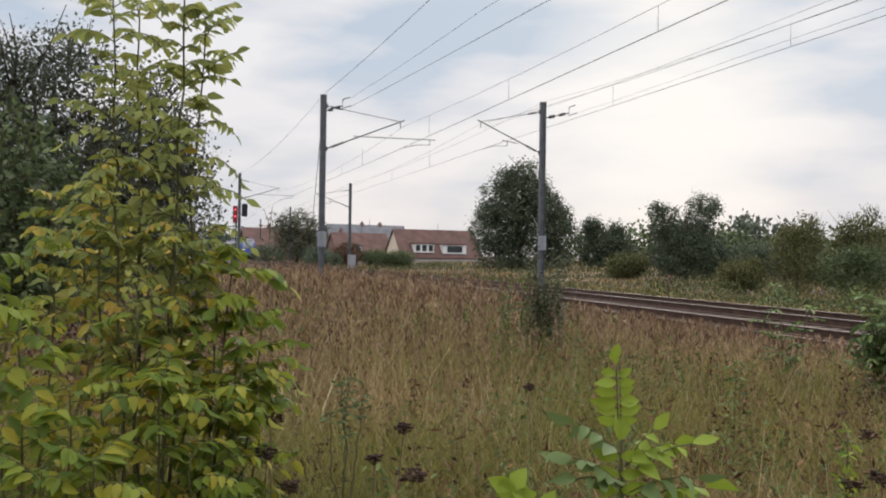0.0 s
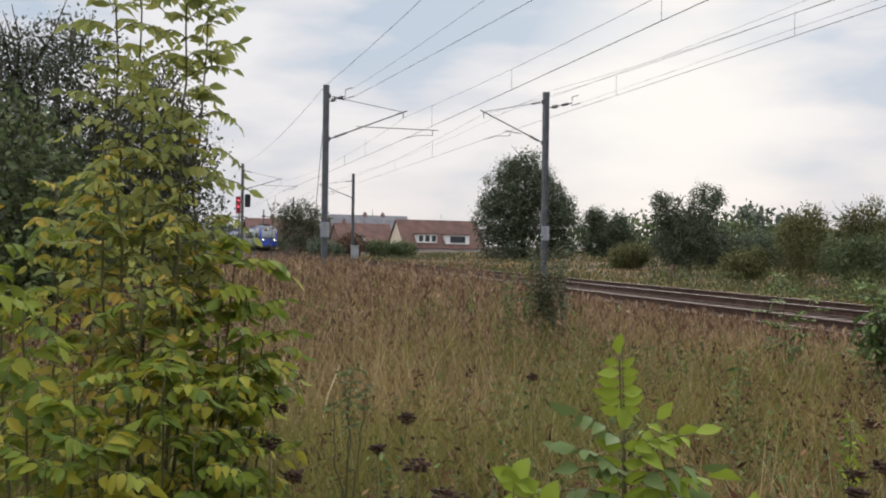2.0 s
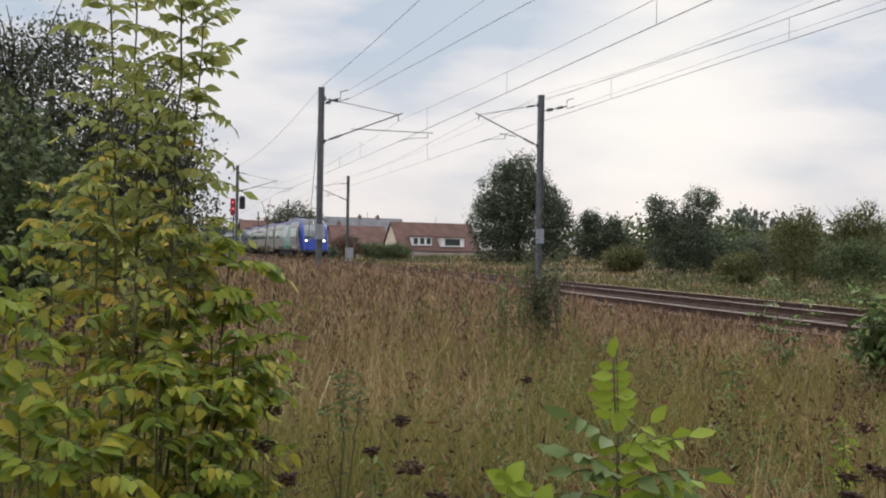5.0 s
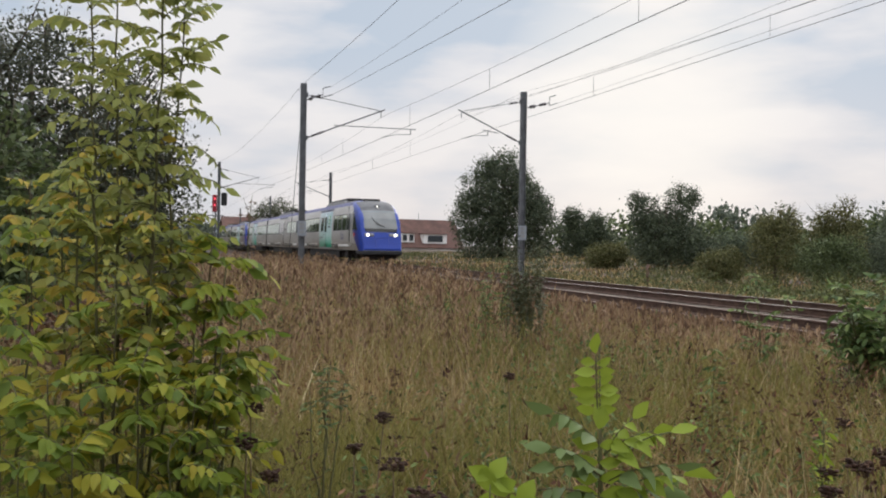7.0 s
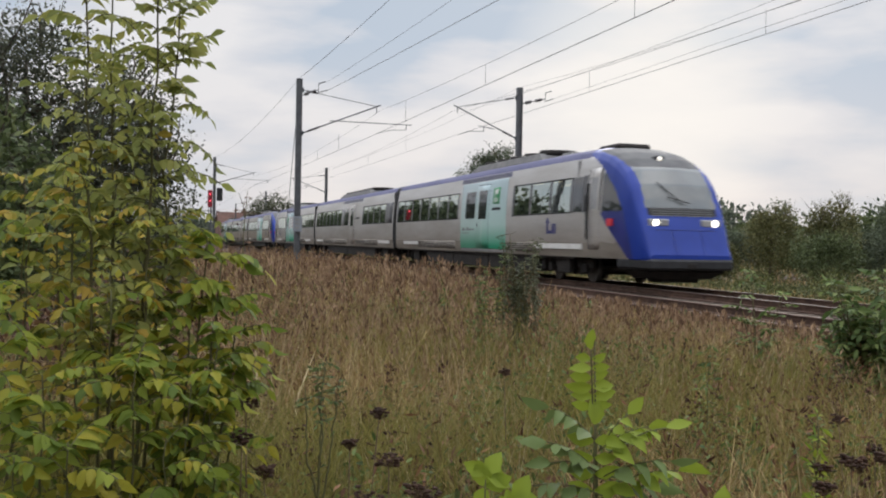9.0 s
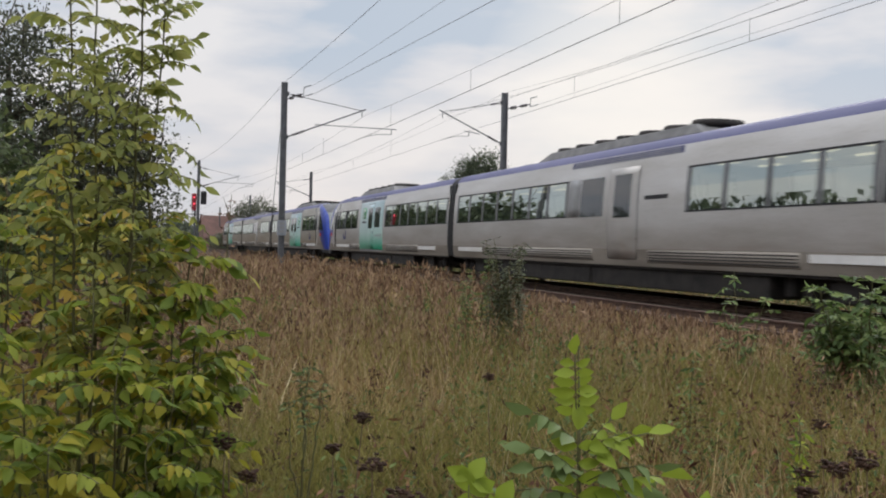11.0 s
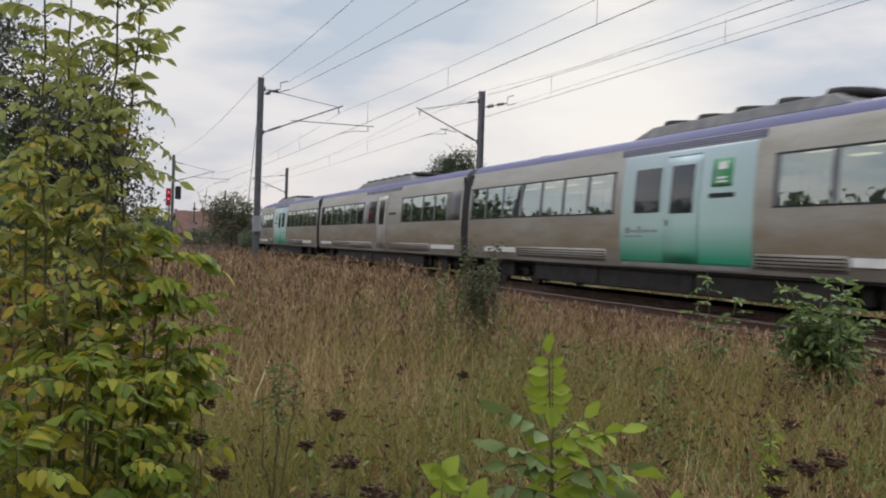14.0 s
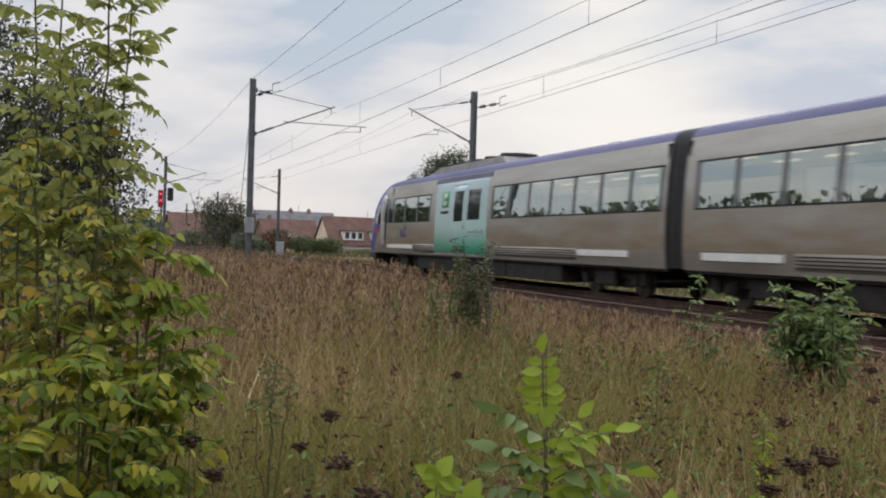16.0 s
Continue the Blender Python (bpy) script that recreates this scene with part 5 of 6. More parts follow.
tree("thicket_tree", -11.5, -1.9, FIELD, 3.4, [(0, 0, 1.9, 1.0, 1.0, 1.3), (0.2, 0.75, 1.2, 0.8, 0.7, 1.0), (0, -1.0, 1.8, 1.2, 1.1, 1.4)], "mid", 0.09, 1100, 12, 0.09, "leafy green thicket shrub under a darker tree", trunk=0.06, seed=82, limbs=16, bare=20)
tree("bramble_bush", -8.4, 0.1, FIELD, 1.25, [(0, 0, 0.62, 0.6, 0.42, 0.5), (0.3, -0.6, 0.6, 0.8, 0.6, 0.6)], "rusty", 0.05, 420, 12, 0.06, "brown withering bramble bush in tall grass", "shrub", 0.02, seed=83, limbs=12, bare=20)
far_wood("wood_edge", [(-112 + 3.2 * i, -18.5 - 1.5 * math.sin(i * 1.3), 7.3 + 0.4 * math.sin(i * 1.9) + 0.4 * math.sin(i * 0.7), 3.0) for i in range(38)], "dark", "dense dark hedge along the field", 0.5, 15)
# woods behind the camera, mirrored in the train's windows
far_wood("wood_edge", [(-240 + 6 * i, -17 - 2 * math.sin(i), (12.0 if i < 23 else 6.6) + 0.7 * math.sin(i * 2.1) + 0.5 * math.sin(i * 0.9), 4.0) for i in range(48)], "dark", "dark wood edge along the field", 0.8, 14)


# ---- houses ----
def house(x, y, turn, length, depth, base, eave, ridge, roof, front, gable, openings, label, chimneys=()):
    """A gabled house: x runs along its ridge, the front faces its -y."""
    th = empty("house", pose(x, y, base, 0, 0, turn), label, "house", "houses beyond the field")
    e, r = eave - base, ridge - base
    w = 0.3
    part("front_wall", boxed(0, length, 0, w, 0, e), M[front], th)
    part("back_wall", boxed(0, length, depth - w, depth, 0, e), M[front], th)
    for x0 in (0.0, length - w):
        v = [(x0 + dx, yy, zz) for dx in (0, w) for yy, zz in ((0.302, 0), (depth - 0.302, 0), (depth - 0.302, e), (depth / 2, r - 0.15), (0.302, e))]
        f = [(4, 3, 2, 1, 0), (5, 6, 7, 8, 9)] + [(i, (i + 1) % 5, 5 + (i + 1) % 5, 5 + i) for i in range(5)]
        part_of("gable_wall", raw_mesh("gable_wall", v, f), M[gable], th, "cream rendered gable" if gable == "cream" else "")
    for s in (0, 1):
        y0, y1 = (-0.5, depth / 2) if s == 0 else (depth + 0.5, depth / 2)
        ze = e - 0.5 * (r - e) / (depth / 2)
        v = []
        for xx in (-0.35, length + 0.35):
            v += [(xx, y0, ze), (xx, y1, r), (xx, y1, r + 0.2), (xx, y0, ze + 0.2)]
        f = [(0, 1, 2, 3), (7, 6, 5, 4), (3, 2, 6, 7), (0, 4, 5, 1), (0, 3, 7, 4), (1, 5, 6, 2)]
        part_of("roof_slope", raw_mesh("roof_slope", v, f), M[roof], th, "weathered tiled roof slope")
    for x0, x1, z0, z1, n in openings:
        # a dormer with white frames and dark panes
        slope_y = lambda z: (z - e) / (r - e) * depth / 2
        yf = max(slope_y(z0 - base) - 0.5, -0.6)
        d = part("dormer", boxed(x0, x1, yf, slope_y(z1 - base) + 0.8, z0 - base, z1 - base), M["whitewall"], th, "white dormer with dark panes")
        part("dormer_roof", boxed(x0 - 0.3, x1 + 0.3, yf - 0.3, slope_y(z1 - base) + 1.2, z1 - base + 0.004, z1 - base + 0.2), M[roof], d)
        k = (x1 - x0) / n
        for i in range(n):
            a = x0 + i * k + 0.18 * k
            part("window_frame", boxed(a - 0.08, a + 0.64 * k + 0.08, yf - 0.05, yf - 0.003, z0 - base + 0.25, z1 - base - 0.2), M["white"], d)
            part("pane", boxed(a, a + 0.64 * k, yf - 0.08, yf - 0.053, z0 - base + 0.35, z1 - base - 0.3), M["pane"], d)
    for cx, hgt in chimneys:
        c = part("chimney", boxed(cx, cx + 0.8, depth / 2 - 0.4, depth / 2 + 0.4, r - 0.4, r + hgt), M["brick"], th, "brick chimney")
        part("chimney_pot", boxed(cx + 0.25, cx + 0.55, depth / 2 - 0.15, depth / 2 + 0.15, r + hgt, r + hgt + 0.35), M["rooftile"], c)
    rod("aerial", [(length * 0.55, depth / 2, r + 0.15), (length * 0.55, depth / 2, r + 1.8)], 0.05, M["darkmast"], th, "thin roof aerial", 4)
    return th


house(-222.5, 51.2, 104, 22.0, 9.0, -1.5, 1.1, 7.2, "rooftile", "whitewall", "cream", [(3.4, 8.6, 1.8, 3.9, 3), (11.0, 17.5, 1.6, 3.8, 1)], "brown-tiled house with a cream gable and white dormers")
house(-240.0, 38.0, 102, 21.0, 10.0, -1.5, 2.2, 8.6, "slate", "whitewall", "brick", [(14.5, 18.5, 1.6, 3.4, 2)], "long grey-slated house with white walls", ((9.0, 0.7), (14.0, 0.7)))
house(-228.5, 37.0, 102, 14.0, 8.0, -1.5, 1.6, 6.2, "rooftile", "brick", "brick", [(3.0, 6.0, 1.7, 3.1, 1)], "red-brown roofed house among shrubs", ((2.0, 0.9),))
house(-203.0, 14.0, 96, 15.0, 8.0, -1.0, 2.2, 6.3, "rooftile", "brick", "brick", [], "low brown-roofed house by the line", ((5.0, 0.8),))


# ---- plants near the camera ----
def compound_leaf(rng, p0, d, length, pairs, leaflet, sag=0.35, face=None, hang=0.15):
    """A pinnate leaf: its stalk's points, and rows of (base, axis, normal, length, width) for the leaflets."""
    d = np.array(d) / np.linalg.norm(d)
    pts = []
    for i in range(pairs + 2):
        f = i / (pairs + 1)
        pts.append(np.array(p0) + d * length * f + np.array((0, 0, -sag * length * f * f)))
    up = np.array((0, 0, 1.0)) if face is None else np.array(face, float)
    rows = []
    for i in range(1, pairs + 1):
        t = pts[i + 1] - pts[i]
        t = t / np.linalg.norm(t)
        s = np.cross(t, up)
        s = s / max(np.linalg.norm(s), 1e-6)
        n = np.cross(s, t)
        k = leaflet * (0.85 + 0.2 * math.sin(math.pi * min(1.0, (i + 0.6) / (pairs + 0.6))))
        for sd in (1, -1):
            ax = s * sd + t * ((0.45 if face is None else 0.0) + 0.2 * rng.random()) + n * rng.normal() * 0.18 - up * hang
            rows.append((pts[i], ax, n + rng.normal(size=3) * 0.2, k * (0.85 + 0.3 * rng.random())))
    t = pts[-1] - pts[-2]
    rows.append((pts[-1], t + rng.normal(size=3) * 0.02 * length, np.cross(np.cross(t, up), t) + rng.normal(size=3) * 0.01, leaflet * 1.05))
    return pts, rows


def leaves_of(rows, ratio, fold=0.22, droop=0.18):
    b = np.array([r[0] for r in rows])
    a = np.array([r[1] for r in rows], float)
    n = np.array([r[2] for r in rows], float)
    L = np.array([r[3] for r in rows])
    return leaf_rows(b, a, n, L, L * ratio, fold, droop)


def leafy_shoots(name, stems, leaf, leaflet, length, pairs, step, label, category, seed, start=0.25, ratio=0.42, spread=1.0, thick=0.009, skip=0.1, hang=0.15):
    """A sapling or bush: stems as polylines, pinnate leaves in turning pairs along each."""
    rng = np.random.default_rng(seed)
    foot = stems[0][0]
    th = empty(name, pose(*foot), label, category)
    rows, stalks = [], []
    off = np.array(foot)
    for stem in stems:
        pts = [Vector(p) - Vector(foot) for p in stem]
        fine = []
        for a, b in zip(pts, pts[1:]):
            for i in range(6):
                fine.append(a.lerp(b, i / 6) + Vector(rng.normal(size=3) * 0.004))
        fine.append(pts[-1])
        total = sum((b - a).length for a, b in zip(fine, fine[1:]))
        k = len(fine)
        part_of("stem", raw_mesh("stem", *tube(fine, [thick * (1.15 - 0.85 * i / k) * min(1.3, 0.5 + total / 2) for i in range(k)], 6)), M["stem"], th, "", True)
        along, turn, nxt = 0.0, rng.random() * 6.28, total * start
        for a, b in zip(fine, fine[1:]):
            seg = (b - a).length
            while along + seg >= nxt and nxt < total:
                p = a.lerp(b, (nxt - along) / seg)
                f = nxt / total
                for s in (0, math.pi):
                    if rng.random() < skip:
                        continue
                    ang = turn + s + rng.normal() * 0.3
                    d = np.array((math.cos(ang) * spread, math.sin(ang) * spread, 0.45 + 0.5 * f + rng.normal() * 0.15))
                    ln = length * (0.6 + 0.75 * rng.random()) * (0.8 if f > 0.85 else 1.0)
                    lp, lr = compound_leaf(rng, np.array(p), d, ln, pairs if rng.random() < 0.7 else pairs - 1, leaflet * (0.8 + 0.4 * rng.random()), 0.25 + 0.6 * rng.random(), None, hang)
                    rows += lr
                    stalks.append(([Vector(q) for q in lp], 0.0018))
                turn += math.pi / 2 + rng.normal() * 0.2
                nxt += step * (0.8 + 0.4 * rng.random())
            along += seg
    v, p = leaves_of(rows, ratio)
    tagged(part_of("foliage", array_mesh("foliage", v, p), LEAF[leaf], th, ""), kind="stuff")
    tagged(part_of("twigwork", tubes_mesh("twigwork", stalks, 4), M["stem"], th), kind="stuff")
    return th


# yellow-green ash saplings before the thicket
def ash_stem(y0, y1, top, d, lean=0.0):
    return [(-d, y0, FIELD), (-d + 0.03, y0 + (y1 - y0) * 0.3, 0.3), (-d - 0.02 + lean * 0.5, y0 + (y1 - y0) * 0.7, FIELD + (top - FIELD) * 0.65), (-d + lean, y1, top)]


def sapling(label, stems, seed, leaflet=0.07, start=0.14, leaf="ash", step=0.085, skip=0.25):
    leafy_shoots("ash_sapling", [ash_stem(*s) for s in stems], leaf, leaflet, 0.185, 5, step, label, "sapling", seed, start, 0.50, thick=0.005, skip=skip, hang=0.4)


sapling("tall yellow-green ash sapling with drooping pinnate leaves", [(-0.10, -0.19, 1.95, 3.0), (-0.06, 0.02, 2.08, 3.05), (-0.06, 0.08, 1.88, 3.1), (-0.09, -0.12, 1.98, 3.2)], 101, 0.046, 0.52, "ashtop", 0.055, 0.12)
sapling("mid-height ash sapling with olive and gold leaves", [(-0.12, -0.10, 1.42, 3.1), (-0.06, 0.0, 1.22, 2.95), (-0.16, -0.22, 1.46, 3.0), (-0.04, 0.09, 1.25, 3.2), (-0.2, -0.28, 1.30, 3.2)], 106, 0.048, 0.35, "ashgold", 0.068, 0.25)
sapling("bushy yellow-green ash sapling with turning leaves", [(-0.36, -0.39, 0.98, 2.75), (-0.42, -0.50, 1.15, 3.0), (-0.3, -0.25, 0.8, 2.7, 0.1), (-0.45, -0.36, 1.25, 3.3), (-0.5, -0.6, 1.05, 3.1), (-0.34, -0.30, 0.62, 2.5)], 102, 0.058, 0.36, step=0.075)
sapling("low spreading ash sapling with yellowing leaves", [(0.0, 0.12, 0.76, 2.9, 0.1), (0.0, 0.05, 0.62, 2.75, 0.1), (-0.06, -0.03, 0.80, 2.7), (0.03, 0.15, 0.70, 3.2), (-0.1, -0.06, 0.5, 2.55), (-0.16, -0.18, 0.65, 2.5), (-0.02, 0.08, 0.40, 2.6), (0.05, 0.2, 0.52, 2.9, 0.05), (0.06, 0.2, 0.84, 2.95), (0.02, 0.13, 0.98, 3.0), (0.08, 0.26, 0.70, 3.2), (-0.08, -0.1, 1.0, 2.85), (0.05, 0.21, 1.08, 3.0), (0.1, 0.27, 0.95, 3.1), (0.06, 0.17, 1.16, 3.05), (0.12, 0.30, 0.82, 3.15)], 103, 0.058, 0.3, step=0.07)
sapling("slender ash sapling in the second row", [(-0.55, -0.5, 1.4, 4.4), (-0.35, -0.3, 1.5, 4.3), (-0.7, -0.8, 1.3, 4.2), (-0.15, -0.1, 1.35, 4.5), (-0.25, -0.15, 1.0, 4.2), (-0.05, 0.05, 0.8, 4.3)], 104, 0.06, leaf="ashgold", step=0.07)

# the small bright shoot in the middle of the view, with each pinnate leaf a part
def bright_sapling():
    rng = np.random.default_rng(105)
    foot = (-2.52, 1.235, FIELD)
    th = empty("young_ash", pose(*foot), "young lime-green ash shoot with paired rounded leaflets", "sapling")
    stem = [Vector((0, 0, 0)), Vector((0.01, 0.0, 0.5)), Vector((0.0, -0.005, 0.9)), Vector((0, -0.02, 1.3))]
    rod("stem", stem, [0.007, 0.006, 0.005, 0.002], M["stem"], th)
    view = (0.9, -0.42, 0.15)
    side = np.array((0.42, 0.9, 0.0))
    spec = [((0, -0.01, 0.62), (0.02, -0.02, 1.0), 0.46, 8, 0.082, "yellow", view), ((0, -0.02, 1.08), (0.0, -0.05, 1.0), 0.20, 6, 0.066, "yellow", view),
            ((0, 0, 0.86), (0.1, 0.85, 0.5), 0.28, 5, 0.085, "yellow", None), ((0, 0, 0.98), (0.0, 0.7, 0.55), 0.2, 4, 0.07, "yellow", None), ((0, 0, 0.92), (0.1, -0.75, 0.75), 0.24, 5, 0.085, "greygreen", None), ((0, 0, 0.8), (0.3, -0.85, 0.35), 0.28, 5, 0.085, "greygreen", None), ((0, 0, 0.6), (0.4, 0.5, 0.2), 0.24, 5, 0.09, "yellow", None),
            ((0.03, 0.0, 0.86), (-0.25, -0.75, 0.35), 0.22, 4, 0.078, "greygreen", None), ((0.02, 0, 0.76), (0.1, -0.9, 0.25), 0.20, 4, 0.08, "greygreen", None), ((0.02, 0, 0.68), (0.2, -0.8, 0.15), 0.20, 4, 0.075, "greygreen", None),
            ((0, 0, 1.0), (-0.2, -0.6, 0.75), 0.22, 3, 0.085, "greygreen", None), ((0, 0, 0.9), (0.3, 0.8, 0.55), 0.24, 3, 0.085, "greygreen", None), ((0, 0, 0.84), (-0.2, 0.8, 0.3), 0.24, 3, 0.09, "greygreen", None),
            ((0, 0, 0.78), (0.2, 0.9, 0.30), 0.26, 4, 0.09, "greygreen", None), ((0, 0, 0.68), (0.35, 0.8, 0.20), 0.27, 4, 0.08, "yellow", None), ((0, 0, 0.62), (0.1, 0.9, 0.15), 0.24, 3, 0.10, "greygreen", None),
            ((0, 0, 0.95), (0.25, 0.75, 0.75), 0.26, 3, 0.075, "yellow", None), ((0, 0, 0.70), (0.5, -0.4, 0.3), 0.2, 3, 0.09, "greygreen", None), ((0, 0, 0.98), (0.1, 0.4, 0.8), 0.18, 3, 0.065, "yellow", None),
            ((0, 0, 0.64), (0.6, 0.3, 0.3), 0.2, 3, 0.09, "greygreen", None), ((0, 0, 0.70), (-0.5, 0.6, 0.3), 0.24, 4, 0.08, "greygreen", None), ((0, 0, 0.8), (0.5, 0.45, 0.35), 0.2, 3, 0.085, "greygreen", None), ((0, 0, 0.92), (0.2, -0.8, 0.5), 0.2, 3, 0.07, "greygreen", None), ((0, 0, 0.72), (0.4, 0.85, 0.4), 0.25, 4, 0.07, "greygreen", None), ((0, 0, 0.6), (0.3, -0.9, 0.2), 0.26, 4, 0.075, "greygreen", None)]
    for p0, d, ln, pairs, lf, m, face in spec:
        lp, rows = compound_leaf(rng, p0, d, ln, pairs, lf, 0.05 if face else 0.3, face, 0.15 if face else 0.4)
        leaf = rod("leaf", lp, 0.0022, M["stem"], th, "lime-yellow pinnate leaf" if m == "yellow" else "grey-green pinnate leaf", 5)
        for row in rows:
            v, p = leaves_of([row], 0.56 if m == "yellow" else 0.48, 0.2, 0.22)
            part_of("leaflet", array_mesh("leaflet", v, p), LEAF[m], leaf)


bright_sapling()
def seedling(x, y, z, leaves, size, seed):
    """A short stem with a few big rounded leaves at its head."""
    rng = np.random.default_rng(seed)
    th = empty("yellow_seedling", pose(x, y, FIELD), "lime-yellow seedling with rounded leaves", "seedling", "seedlings")
    h = z - FIELD
    rod("stem", [(0, 0, 0), (0.01, 0, h * 0.5), (0, 0.01, h)], [0.004, 0.0035, 0.002], M["stem"], th, "", 5)
    for i in range(leaves):
        a = 1.0 + 6.28 * i / leaves + rng.normal() * 0.25
        # fanned out in a plane that leans back
        ax = np.array((0.15 * math.cos(a), math.cos(a), 0.35 + 0.9 * math.sin(a)))
        row = (np.array((0, 0.01, h - 0.035 * (i % 2))), ax, np.array((1.0, -0.3, 0.45)) + rng.normal(size=3) * 0.25, size * (0.85 + 0.3 * rng.random()))
        v, p = leaves_of([row], 0.72, 0.14, 0.15)
        part_of("leaf", array_mesh("leaf", v, p), LEAF["yellow"], th)


for i, (x, y, z, n, size) in enumerate(((-2.45, 0.86, 0.53, 6, 0.075), (-2.40, 0.92, 0.47, 5, 0.07), (-2.3, 0.07, 0.33, 6, 0.07), (-2.25, 0.15, 0.30, 5, 0.07), (-2.35, 0.24, 0.32, 5, 0.06), (-2.3, -0.02, 0.36, 5, 0.065), (-2.2, 1.42, 0.46, 5, 0.06))):
    seedling(x, y, z, n, size, 400 + i)
# goldenrod-like shoots
leafy_shoots("upright_weed", [[(-2.52, 1.97, FIELD), (-2.52, 1.97, 0.2), (-2.52, 1.97, 0.64)], [(-2.6, 2.03, FIELD), (-2.6, 2.03, 0.2), (-2.6, 2.05, 0.46)]], "yellow", 0.04, 0.05, 1, 0.03, "upright leafy green weed", "weed", 108, 0.45, 0.3, spread=0.3, thick=0.005)
leafy_shoots("upright_weed", [[(-5.08, 3.19, FIELD), (-5.08, 3.19, 0.2), (-5.07, 3.2, 0.55)]], "elder", 0.06, 0.06, 1, 0.03, "tall thin green weed in the grass", "weed", 109, 0.2, 0.25, thick=0.005)
leafy_shoots("upright_weed", [[(-2.96, 0.50, FIELD), (-2.96, 0.50, 0.3), (-2.95, 0.525, 0.78)], [(-2.96, 0.50, 0.25), (-2.98, 0.55, 0.5), (-2.97, 0.57, 0.72)], [(-2.96, 0.50, 0.35), (-2.94, 0.47, 0.5), (-2.95, 0.46, 0.70)], [(-2.96, 0.51, 0.45), (-2.99, 0.52, 0.6), (-3.0, 0.50, 0.74)]], "forbleaf", 0.024, 0.035, 2, 0.022, "dark-stemmed weed with a tuft of small green leaves", "weed", 110, 0.84, 0.34, thick=0.005, skip=0.15)

# shrubs farther along the field
def shoot(x, y, top, dx, dy):
    return [(x, y, FIELD), (x + dx * 0.4, y + dy * 0.4, FIELD + (top - FIELD) * 0.6), (x + dx, y + dy, top)]


rs = np.random.default_rng(120)
leafy_shoots("elder_bush", [shoot(-7.15 + rs.normal() * 0.12, 6.22 + rs.normal() * 0.12, 0.45 + 0.5 * rs.random(), rs.normal() * 0.28, rs.normal() * 0.34) for _ in range(20)], "elder", 0.10, 0.22, 3, 0.11, "dense green elder bush in dry grass", "shrub", 121, 0.15, 0.40, thick=0.008)
leafy_shoots("elder_shoot", [shoot(-8.2, 5.70, 0.98, -0.05, -0.06), shoot(-8.2, 5.72, 0.68, 0.08, 0.2), shoot(-8.2, 5.70, 0.6, 0.0, -0.2)], "elder", 0.08, 0.20, 3, 0.13, "lone green elder shoot before the rails", "sapling", 122, 0.45, 0.40, thick=0.007)
leafy_shoots("slender_shrub", [shoot(-10.71 + rs.normal() * 0.08, 4.20 + rs.normal() * 0.10, 0.55 + 0.75 * rs.random(), rs.normal() * 0.09, rs.normal() * 0.14) for _ in range(26)], "shrubgrey", 0.038, 0.07, 2, 0.042, "slender dusty grey-green upright shrub", "shrub", 123, 0.12, 0.42, thick=0.006)
leafy_shoots("slender_shrub", [shoot(-10.86 + rs.normal() * 0.06, 3.84 + rs.normal() * 0.07, 0.45 + 0.6 * rs.random(), rs.normal() * 0.1, rs.normal() * 0.14) for _ in range(9)], "elder", 0.045, 0.08, 2, 0.06, "thin green shrub beside a dustier one", "shrub", 124, 0.35, 0.42, thick=0.005)


def dead_umbel(x, y, z, r, seed):
    """A withered flower stalk: branching top with flat dark clusters."""
    rng = np.random.default_rng(seed)
    th = empty("withered_flower", pose(x, y, FIELD), "withered dark brown flower head on a dry stalk", "dead flower", "withered flowers")
    h = z - FIELD
    tilt = rng.normal(size=2) * 0.03
    rod("stalk", [(0, 0, 0), (tilt[0] * 0.4, tilt[1] * 0.4, h * 0.6), (tilt[0], tilt[1], h - 0.03)], [0.0035, 0.003, 0.002], M["deadstem"], th, "", 5)
    verts, faces, rods = [], [], []
    n = 34
    r *= 1.05
    for i in range(n):
        a, q = rng.random() * 6.28, r * math.sqrt(rng.random())
        c = Vector((tilt[0] + q * math.cos(a), tilt[1] + q * math.sin(a), h + rng.normal() * 0.008 - q * 0.12))
        rods.append(([Vector((tilt[0], tilt[1], h - 0.03)), c], 0.001))
        bm = bmesh.new()
        s = 0.003 + 0.005 * rng.random()
        bmesh.ops.create_icosphere(bm, subdivisions=1, radius=s)
        o = len(verts)
        for v in bm.verts:
            verts.append(Vector((v.co.x * 1.5, v.co.y * 1.5, v.co.z * 0.7)) + c)
        for f in bm.faces:
            faces.append(tuple(v.index + o for v in f.verts))
        bm.free()
    part_of("flower_head", raw_mesh("flower_head", verts, faces), M["deadhead"], th, "dark brown dry florets", True)
    tagged(part_of("umbel_frame", tubes_mesh("umbel_frame", rods, 3), M["deadstem"], th), kind="stuff")


